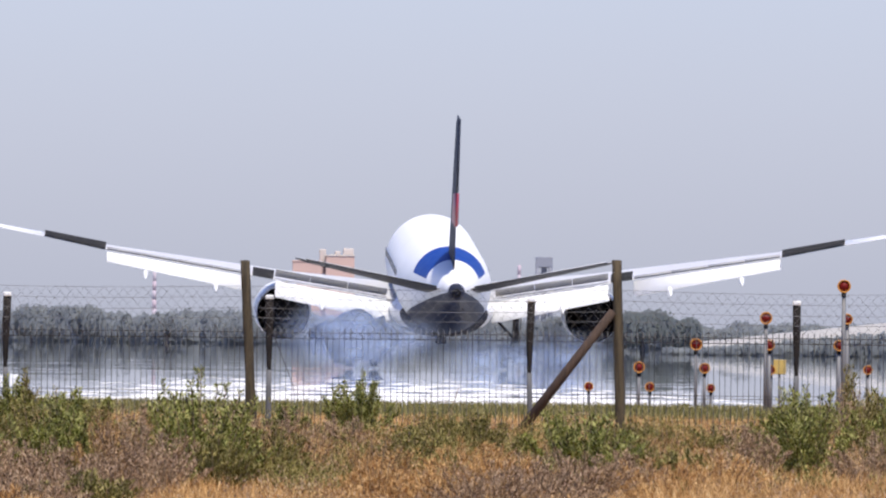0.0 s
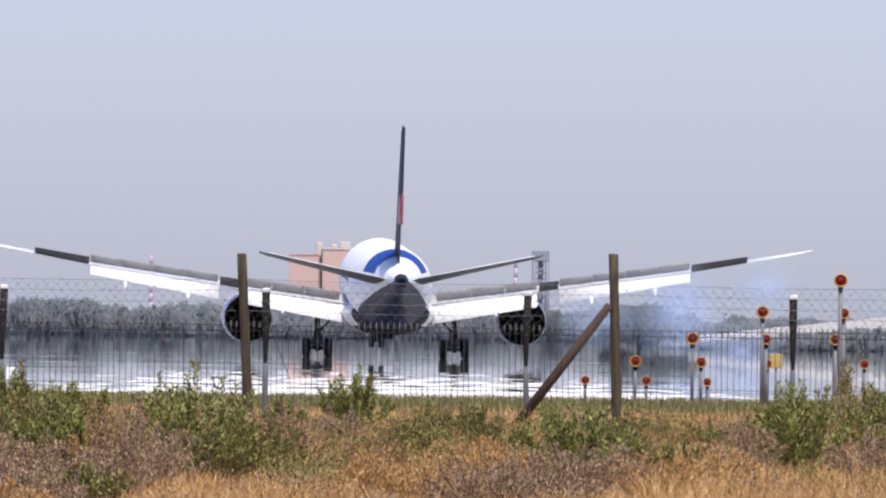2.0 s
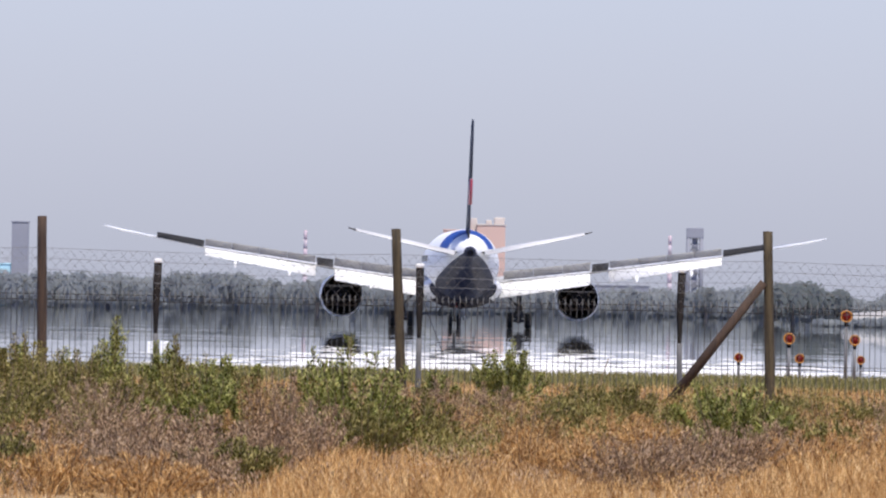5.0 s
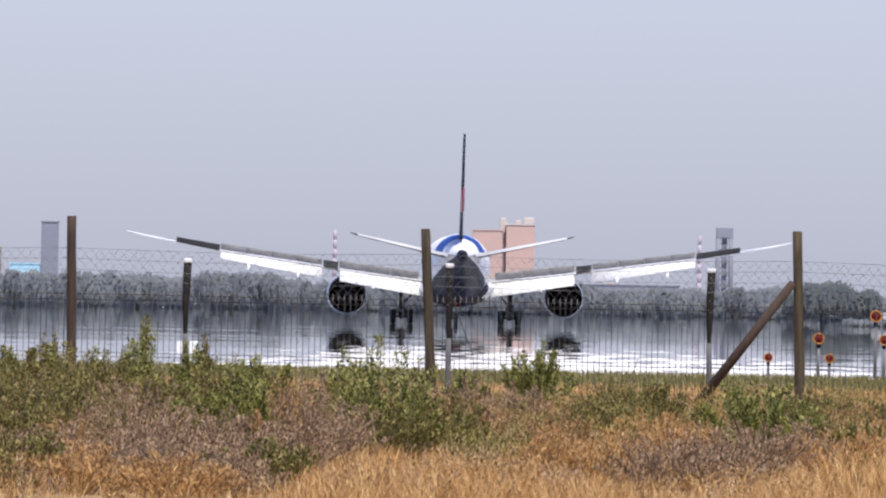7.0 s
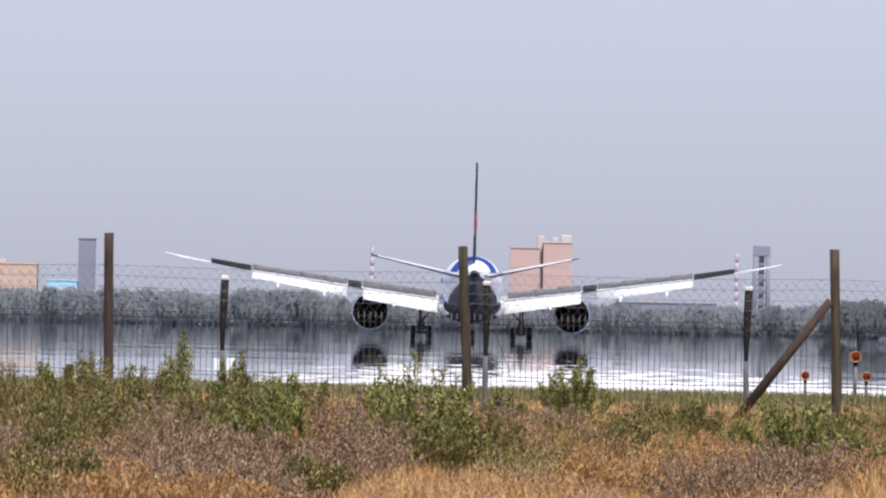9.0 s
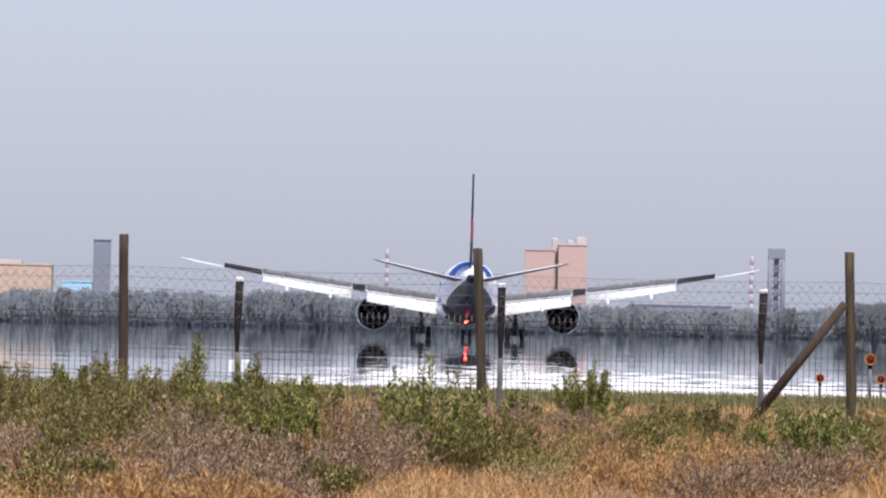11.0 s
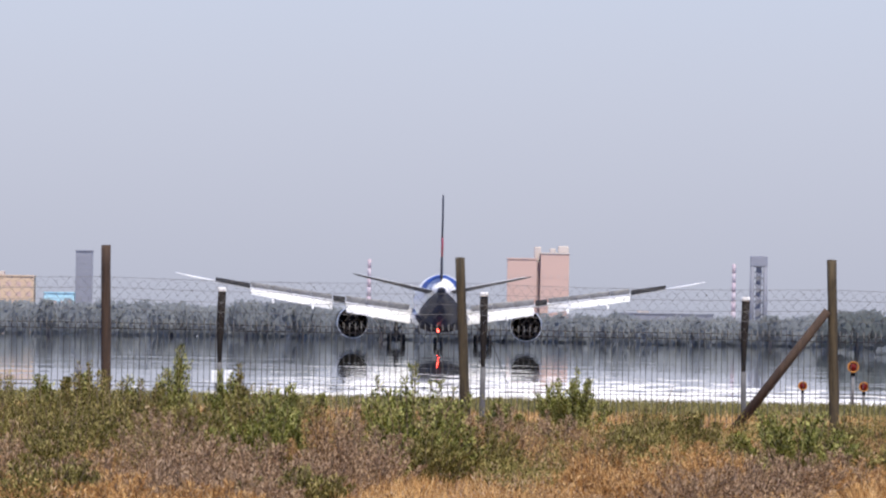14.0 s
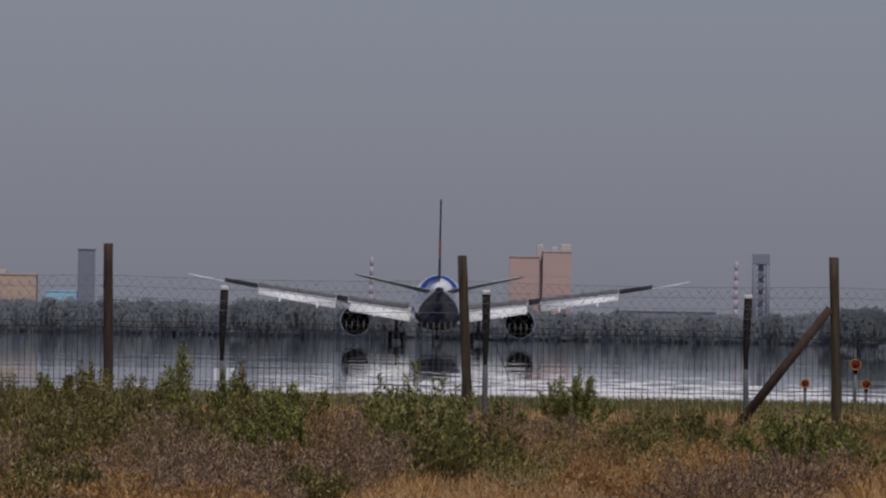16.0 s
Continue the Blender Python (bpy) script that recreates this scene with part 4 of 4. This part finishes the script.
def crown_normals(ob, normals):
    """Shades the leaves of a far crown as one soft rounded mass."""
    ob.data.polygons.foreach_set("use_smooth", [True] * len(ob.data.polygons))
    ob.data.normals_split_custom_set_from_vertices(normals)
    return ob


def clumps(rng, V, F, N, c, rx, ry, rz, n, size):
    """Small leaves over the rounded outside of one lump of a crown, and the dense twigs within it."""
    c, r = np.array(c), np.array([rx, ry, rz])
    d = rng.standard_normal((n, 3))
    d /= np.linalg.norm(d, axis=1, keepdims=True)
    p = c + d * r * (0.74 + 0.3 * rng.random((n, 1)))
    size = size * (0.5 + rng.random((n, 1)))
    u = rng.standard_normal((n, 3))
    u = u / np.linalg.norm(u, axis=1, keepdims=True) * size
    v = np.cross(u, rng.standard_normal((n, 3)))
    v = v / (np.linalg.norm(v, axis=1, keepdims=True) + 1e-6) * size * 0.7
    # normals lean one way, so crowns take an even, hazy tone
    soft = 0.4 * d + np.array([0, -0.8, 0.3])
    soft /= np.linalg.norm(soft, axis=1, keepdims=True)
    v[(np.cross(v, u) * soft).sum(1) < 0] *= -1
    o = len(V)
    V.extend(np.stack([p - u, p + v, p + u, p - v], 1).reshape(-1, 3).tolist())
    F.extend((o + np.arange(n)[:, None] * 4 + np.arange(4)).tolist())
    N.extend(np.repeat(soft, 4, 0).tolist())
    # the twiggy core, a lumpy ball of ten rings
    o, k = len(V), 12
    for i in range(9):
        a = math.pi * (i + 0.5) / 9
        for j in range(k):
            e = np.array([math.sin(a) * math.cos(2 * math.pi * j / k), math.sin(a) * math.sin(2 * math.pi * j / k), math.cos(a)])
            V.append((c + e * r * (0.76 + 0.12 * rng.random())).tolist())
            e = 0.4 * e + np.array([0, -0.8, 0.3])
            N.append((e / np.linalg.norm(e)).tolist())
    for i in range(8):
        for j in range(k):
            F.append((o + i * k + j, o + (i + 1) * k + j, o + (i + 1) * k + (j + 1) % k, o + i * k + (j + 1) % k))


def build_woods():
    rng = np.random.default_rng(9)
    V, F, N = [], [], []
    b = -48.0
    while b < 58:
        d = 2560 + 260 * rng.random()
        top = 0.78 + 0.5 * noise.noise((b * 0.22, 0, 5.0)) + 0.3 * noise.noise((b * 0.9, 3.0, 5.0)) + 0.38 * rng.random()
        if 1 < b < 21:
            top -= 0.25
        if b > 26:
            top -= 0.5
        zt = EYE.z + top * d / 1000
        r = 1.0 + 1.7 * rng.random()
        clumps(rng, V, F, N, (b * d / 1000, d, zt * 0.46), r, r, zt * 0.54, 560, 0.22)
        b += 0.36
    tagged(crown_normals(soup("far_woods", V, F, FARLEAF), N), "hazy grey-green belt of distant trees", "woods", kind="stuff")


build_woods()


def build_tree(b, d, top, half, seed, leaf):
    rng = np.random.default_rng(seed)
    p = out(b, 0, d)
    zt = EYE.z + top * d / 1000
    w = half * d / 1000
    t = empty("tree", pose(p.x, d, 0))
    bm = bmesh.new()
    tube(bm, (0, 0, -0.1), (0, 0, zt * 0.5), 0.3, 0.2, 8)
    for k in range(5):
        a = k * 1.3
        tube(bm, (0, 0, zt * 0.35), (math.cos(a) * w * 0.6, math.sin(a) * w * 0.6, zt * 0.75), 0.13, 0.05, 6)
    part("trunk", bm, TRUNK, t)
    V, F, N = [], [], []
    for k in range(9):
        a, r = rng.random() * 6.28, rng.random() ** 0.5 * w * 0.65
        clumps(rng, V, F, N, (math.cos(a) * r, math.sin(a) * r, zt * (0.46 + 0.16 * rng.random())), w * 0.42, w * 0.42, zt * 0.36, 420, 0.2)
    crown_normals(soup("crown", V, F, leaf, t), N)
    return tagged(t, "rounded hazy tree far across the airfield", "tree", "far trees")


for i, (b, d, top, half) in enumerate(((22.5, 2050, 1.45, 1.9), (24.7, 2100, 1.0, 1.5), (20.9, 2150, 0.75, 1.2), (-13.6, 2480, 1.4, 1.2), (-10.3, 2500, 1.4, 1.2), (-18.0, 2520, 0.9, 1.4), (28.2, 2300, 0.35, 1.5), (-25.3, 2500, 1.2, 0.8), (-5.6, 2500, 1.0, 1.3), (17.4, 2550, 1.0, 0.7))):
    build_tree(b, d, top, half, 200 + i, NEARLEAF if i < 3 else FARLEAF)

FAR = 4300.0
# colours named hazy have the distance haze mixed in
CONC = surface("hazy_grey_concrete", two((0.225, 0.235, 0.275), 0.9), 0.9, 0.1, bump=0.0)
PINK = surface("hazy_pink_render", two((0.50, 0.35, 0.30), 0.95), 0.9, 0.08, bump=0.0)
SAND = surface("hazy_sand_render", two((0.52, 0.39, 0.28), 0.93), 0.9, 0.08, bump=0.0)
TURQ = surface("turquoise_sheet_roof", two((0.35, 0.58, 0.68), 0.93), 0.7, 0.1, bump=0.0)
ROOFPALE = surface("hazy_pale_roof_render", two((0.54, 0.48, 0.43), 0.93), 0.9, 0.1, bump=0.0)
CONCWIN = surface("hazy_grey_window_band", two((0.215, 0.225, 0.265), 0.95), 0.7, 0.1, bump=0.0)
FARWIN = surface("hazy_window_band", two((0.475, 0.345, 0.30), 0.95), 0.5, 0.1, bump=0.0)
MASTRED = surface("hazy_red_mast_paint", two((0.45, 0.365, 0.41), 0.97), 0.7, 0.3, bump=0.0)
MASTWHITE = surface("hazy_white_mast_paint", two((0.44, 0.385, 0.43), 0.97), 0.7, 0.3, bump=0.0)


def build_block(name, label, b0, b1, top, material, roofbits=(), depth=18.0, rows=4, cols=7, category="building", glass=None):
    x0, x1 = b0 * FAR / 1000, b1 * FAR / 1000
    zt = EYE.z + top * FAR / 1000
    h = empty(name, pose((x0 + x1) / 2, FAR, 0))
    w = (x1 - x0) / 2
    bm = bmesh.new()
    box(bm, (-w, 0, -0.2), (w, depth, zt), 0.15)
    wall = part("wall", bm, material, h, smooth=False)
    bm = bmesh.new()
    box(bm, (-w - 0.2, -0.2, zt), (w + 0.2, depth + 0.2, zt + 0.35), 0.05)
    part("roof", bm, material, h, smooth=False)
    for r in range(rows):
        for c in range(cols):
            cx, cz = -w + (c + 0.5) * 2 * w / cols, zt * (0.35 + 0.6 * (r + 0.5) / rows)
            bm = bmesh.new()
            ww, wh = w / cols * 0.5, zt * 0.6 / rows * 0.22
            box(bm, (cx - ww, -0.06, cz - wh), (cx + ww, 0.05, cz + wh))
            part("window", bm, glass or FARWIN, wall, smooth=False)
    for q0, q1, t in roofbits:
        bm = bmesh.new()
        a, c = q0 * FAR / 1000 - (x0 + x1) / 2, q1 * FAR / 1000 - (x0 + x1) / 2
        box(bm, (a, 3, zt + 0.3), (c, depth - 3, EYE.z + t * FAR / 1000), 0.1)
        part("roof_house", bm, ROOFPALE, h, smooth=False)
    return tagged(h, label, category)


def build_office():
    """Two rendered wings, the eastern one taller, joined by a recessed shaft, with pale roof houses."""
    k = FAR / 1000
    h = empty("office_building", pose(3.6 * k, FAR, 0))
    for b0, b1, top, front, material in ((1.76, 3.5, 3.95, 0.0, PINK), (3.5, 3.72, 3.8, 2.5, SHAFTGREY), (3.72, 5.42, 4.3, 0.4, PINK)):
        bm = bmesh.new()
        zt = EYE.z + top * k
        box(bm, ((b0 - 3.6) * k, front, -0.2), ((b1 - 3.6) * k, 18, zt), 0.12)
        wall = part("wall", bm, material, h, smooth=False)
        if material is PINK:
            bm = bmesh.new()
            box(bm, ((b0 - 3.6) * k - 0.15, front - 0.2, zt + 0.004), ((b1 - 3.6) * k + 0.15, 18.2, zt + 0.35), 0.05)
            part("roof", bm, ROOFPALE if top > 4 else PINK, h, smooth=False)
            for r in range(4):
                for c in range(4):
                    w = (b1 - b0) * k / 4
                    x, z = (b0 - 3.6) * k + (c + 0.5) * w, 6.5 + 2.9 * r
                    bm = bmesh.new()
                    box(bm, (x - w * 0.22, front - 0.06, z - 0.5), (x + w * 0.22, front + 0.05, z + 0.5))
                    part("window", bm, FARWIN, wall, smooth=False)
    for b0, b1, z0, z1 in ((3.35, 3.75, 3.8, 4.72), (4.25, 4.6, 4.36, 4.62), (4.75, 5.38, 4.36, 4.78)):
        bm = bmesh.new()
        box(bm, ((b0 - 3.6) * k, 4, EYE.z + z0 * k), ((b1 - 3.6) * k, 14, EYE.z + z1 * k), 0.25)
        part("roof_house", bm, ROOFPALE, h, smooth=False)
    tagged(h, "hazy pink rendered block of two wings with pale roof structures", "building")


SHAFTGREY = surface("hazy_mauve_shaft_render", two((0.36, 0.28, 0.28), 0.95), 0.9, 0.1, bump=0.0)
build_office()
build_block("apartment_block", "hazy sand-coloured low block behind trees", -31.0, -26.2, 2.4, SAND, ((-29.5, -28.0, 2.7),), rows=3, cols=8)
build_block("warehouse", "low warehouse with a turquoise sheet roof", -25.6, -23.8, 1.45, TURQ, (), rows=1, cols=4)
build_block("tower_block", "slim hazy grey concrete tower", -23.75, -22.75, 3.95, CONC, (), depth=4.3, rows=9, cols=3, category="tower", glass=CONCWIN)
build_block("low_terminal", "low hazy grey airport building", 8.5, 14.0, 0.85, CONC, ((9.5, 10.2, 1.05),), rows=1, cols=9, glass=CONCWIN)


def build_control_tower():
    x, zt = 16.55 * FAR / 1000, EYE.z + 4.37 * FAR / 1000
    t = empty("control_tower", pose(x, FAR - 20, 0))
    for sx in (-1, 1):
        for sy in (-1, 1):
            bm = bmesh.new()
            tube(bm, (sx * 1.75, sy * 1.75, -0.2), (sx * 1.6, sy * 1.6, zt - 2.0), 0.62, 0.52, 8)
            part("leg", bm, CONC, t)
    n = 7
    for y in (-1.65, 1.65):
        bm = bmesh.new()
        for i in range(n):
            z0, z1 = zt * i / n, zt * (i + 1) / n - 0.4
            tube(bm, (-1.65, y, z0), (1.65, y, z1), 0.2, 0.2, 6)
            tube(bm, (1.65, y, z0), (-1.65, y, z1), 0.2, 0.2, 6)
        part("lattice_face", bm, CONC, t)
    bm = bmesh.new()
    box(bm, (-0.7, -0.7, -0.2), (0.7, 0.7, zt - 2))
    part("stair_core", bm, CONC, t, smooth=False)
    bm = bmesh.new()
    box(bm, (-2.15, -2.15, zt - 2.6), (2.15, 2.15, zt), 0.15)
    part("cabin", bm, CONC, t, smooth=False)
    return tagged(t, "hazy blue-grey lattice tower with a boxy head", "tower")


build_control_tower()


def build_mast(b, top):
    x, zt = b * FAR / 1000, EYE.z + top * FAR / 1000
    m = empty("radio_mast", pose(x, FAR - 60, 0))
    n = 8
    for i in range(n):
        bm = bmesh.new()
        tube(bm, (0, 0, zt * i / n), (0, 0, zt * (i + 1) / n), 0.66 - 0.03 * i, 0.64 - 0.03 * i, 8)
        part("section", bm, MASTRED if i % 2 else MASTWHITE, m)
    return tagged(m, "hazy red and white banded radio mast", "mast", "radio masts")


build_mast(-6.3, 3.75)
build_mast(14.95, 3.85)

# pale earth bank beyond the runway
bm = bmesh.new()
rings = []
for i in range(25):
    b = 25.5 + i * 1.0
    d = 1960.0
    top = EYE.z + (-0.55 + 1.25 * min(1.0, i / 11)) * d / 1000 + 0.12 * noise.noise((i * 0.7, 0, 0))
    x = b * d / 1000
    rings.append([Vector((x, d - 14, -0.1)), Vector((x, d - 3, max(top * 0.8, 0.1))), Vector((x, d, max(top, 0.2))), Vector((x, d + 6, max(top * 0.9, 0.1))), Vector((x, d + 20, -0.1))])
loft(bm, rings)
tagged(part("earth_bank", bm, surface("pale_earth", two((0.40, 0.385, 0.36), 0.85), 0.95, 0.3, bump=0.3)), "pale sloping earth bank across the airfield", "bank", kind="structure")

# low hedge added before the bank, in place of a grey blur at its foot
rng = np.random.default_rng(41)
V, F, N = [], [], []
for i in range(150):
    b = 24.0 + i * 0.17
    d = 1915 + 20 * rng.random()
    top = max(0.5, EYE.z + (-1.05 + 1.1 * min(1.0, max(0.0, (b - 25.5) / 11)) + 0.2 * rng.random()) * d / 1000)
    clumps(rng, V, F, N, (b * d / 1000, d, top * 0.45), 0.7, 0.7, top * 0.55, 90, 0.2)
tagged(crown_normals(soup("far_hedge", V, F, FARLEAF), N), "added low hazy hedge before a pale bank", "hedge", kind="stuff")

# white marker boards at the runway's edge
for b, d in ((-15.35, 640), (-14.6, 648)):
    c = out(b, 0, d)
    board = empty("marker_board", pose(c.x, d, 0))
    bm = bmesh.new()
    box(bm, (-0.17, -0.06, 0.15), (0.17, 0.06, 0.62), 0.02)
    part("panel", bm, CAP, board, smooth=False)
    bm = bmesh.new()
    tube(bm, (0, 0, -0.05), (0, 0, 0.2), 0.04)
    part("foot", bm, POLE, board)
    tagged(board, "small white marker board at the runway edge", "marker board", "runway marker boards")


# ---- what moves ----
def build_smoke():
    """Puffs of tyre smoke left where the main wheels met the runway; the light wind takes them apart."""
    rnd = random.Random(12)
    made = []
    for i in range(10):
        side = -1 if i % 2 else 1
        late = i >= 6
        bm = bmesh.new()
        bmesh.ops.create_icosphere(bm, subdivisions=3, radius=1.0)
        for v in bm.verts:
            v.co *= 1.0 + 0.16 * noise.noise(v.co * 1.7 + Vector((i * 3.1, 0, 0)))
        ob = part("smoke_puff", bm, SMOKE)
        r = rnd.uniform(2.2, 3.2)
        ob.scale = (r * rnd.uniform(1.0, 1.5), r * 0.8, r * rnd.uniform(0.7, 1.0))
        tagged(ob, "thin bluish puff of tyre smoke over the runway", "smoke", "puffs of tyre smoke", "stuff")
        d = rnd.uniform(1040, 1062)
        c = Vector((11.2 + side * 4.9 + (i // 2 - 1) * 2.6, d, rnd.uniform(0.5, 2.2)))
        v = Vector((4.5 + 1.8 * i, rnd.uniform(-1, 2), rnd.uniform(0.05, 0.3)))
        if late:
            c = Vector(((5.4, 7.2, 4.2, 5.8)[i - 6], d - 24, (1.0, 1.6, 2.6, 3.0)[i - 6]))
            v = Vector((4.2 + 0.9 * (i - 6), 1.0, 0.5))
        made.append((ob, c, v))
    return made


PUFFS = build_smoke()


def motions():
    # the roll-out: seconds, distance of the tail, offset of the tail, nose-up pitch, wheel height, heading to port
    roll = [(0, 1047, 11.95, 3.9, 0.78, 1.4), (0.5, 1081.5, 11.55, 3.6, 0.43, 1.45), (1.0, 1116, 11.1, 3.0, 0.25, 1.5), (1.5, 1150, 10.65, 2.3, 0.16, 1.5), (2.0, 1183.5, 9.9, 1.6, 0.1, 1.5), (2.5, 1217, 9.1, 0.95, 0.04, 1.45), (3.0, 1250, 8.25, 0.4, 0.0, 1.4), (3.5, 1283, 7.4, 0.1, 0.0, 1.4), (4.5, 1347.5, 5.5, 0.0, 0.0, 1.3), (5.5, 1411, 3.8, 0.0, 0.0, 1.1),
            (7, 1504, 1.7, 0.0, 0.0, 0.9), (8, 1564, 0.5, 0, 0, 0.7), (9, 1622, -0.52, 0, 0, 0.5), (9.6, 1656, -1.38, 0, 0, 0.5), (10.5, 1705, -2.12, 0, 0, 0.5), (12.5, 1811, -3.35, 0, 0, 0.45), (14.5, 1915, -4.15, 0, 0, 0.4), (16, 1990, -4.7, 0, 0, 0.4)]
    rows = []
    for t, d, x, pitch, up, head in roll:
        turn = pose(0, 0, 0, pitch, 0, head)
        tail = turn @ Vector((0, -29.5, 0))
        rows.append((t, pose(x - tail.x, d - tail.y, up + 0.015, pitch, 0, head)))
    walk(AIRLINER, rows)
    # the main legs are pressed in as they take the weight
    for ob in PARTS["gear"]:
        walk(ob, [(t, pose(0, 0, -x)) for t, x in ((0, 0.6), (0.5, 0.43), (1.0, 0.25), (1.5, 0.16), (2.0, 0.1), (2.5, 0.04), (3.2, 0.0), (16, 0.0))])
    # the tailplane is trimmed back to level
    hinge = Matrix.Translation((0, -28.5, 6.6))
    for ob in PARTS["tailplane"]:
        walk(ob, [(t, hinge @ pose(0, 0, 0, a) @ hinge.inverted()) for t, a in ((0, -7.0), (1.2, -7.0), (2.4, -5.0), (3.4, -3.6), (4.2, -3.2), (8.0, -3.4), (16, -3.6))])
    # the elevators are pressed down to hold the nose wheel on the ground, then let go
    for ob, hinge, axis in PARTS["elevator"]:
        walk(ob, [(t, Matrix.Translation(hinge) @ Matrix.Rotation(radians(a), 4, axis)) for t, a in ((0, -2), (1.2, 0), (2.4, 6), (3.2, 15), (4.2, 17), (6.5, 13), (8.0, 11), (10.0, 8), (12.5, 2), (13.5, 1), (16, 1))])
    # the wings sink as they lose their lift
    for ob, s in PARTS["wing"]:
        rows = []
        for t, a in ((0, 2.6), (0.5, 2.3), (1.0, 1.8), (1.5, 1.2), (2.2, 0.75), (3.0, 0.4), (4.0, 0.2), (16, 0.0)):
            root = Matrix.Translation((s * 2.4, 0, 3.75))
            rows.append((t, root @ pose(0, 0, 0, 0, -s * a, 0) @ root.inverted()))
        walk(ob, rows)
    for ob, c, v in PUFFS:
        walk(ob, [(t, Matrix.Translation(c + v * (t + 0.4 * t * t))) for t in (0, 1, 2, 3, 4, 6, 8, 10, 12, 14, 16)])
    # spoilers rise after touchdown
    for ob, hinge, axis, inner in PARTS["spoiler"]:
        lift = ((0, 36), (0.8, 44), (1.6, 50), (16, 50)) if inner else ((0, 2), (0.5, 6), (1.0, 32), (1.6, 50), (16, 50))
        walk(ob, [(t, Matrix.Translation(hinge) @ Matrix.Rotation(radians(-a), 4, axis)) for t, a in lift])
    # wheels are set turning; a steady visible spin
    for ob, c, r in PARTS["wheel"]:
        walk(ob, [(t / 2, pose(*c, -40.0 * t, 0, 0)) for t in range(33)])
    b, c = PARTS["beacon"]
    walk(b, [(i / 4, pose(*c, 0, 0, 360 / 1.43 * (i / 4 - 2.46))) for i in range(65)])


motions()
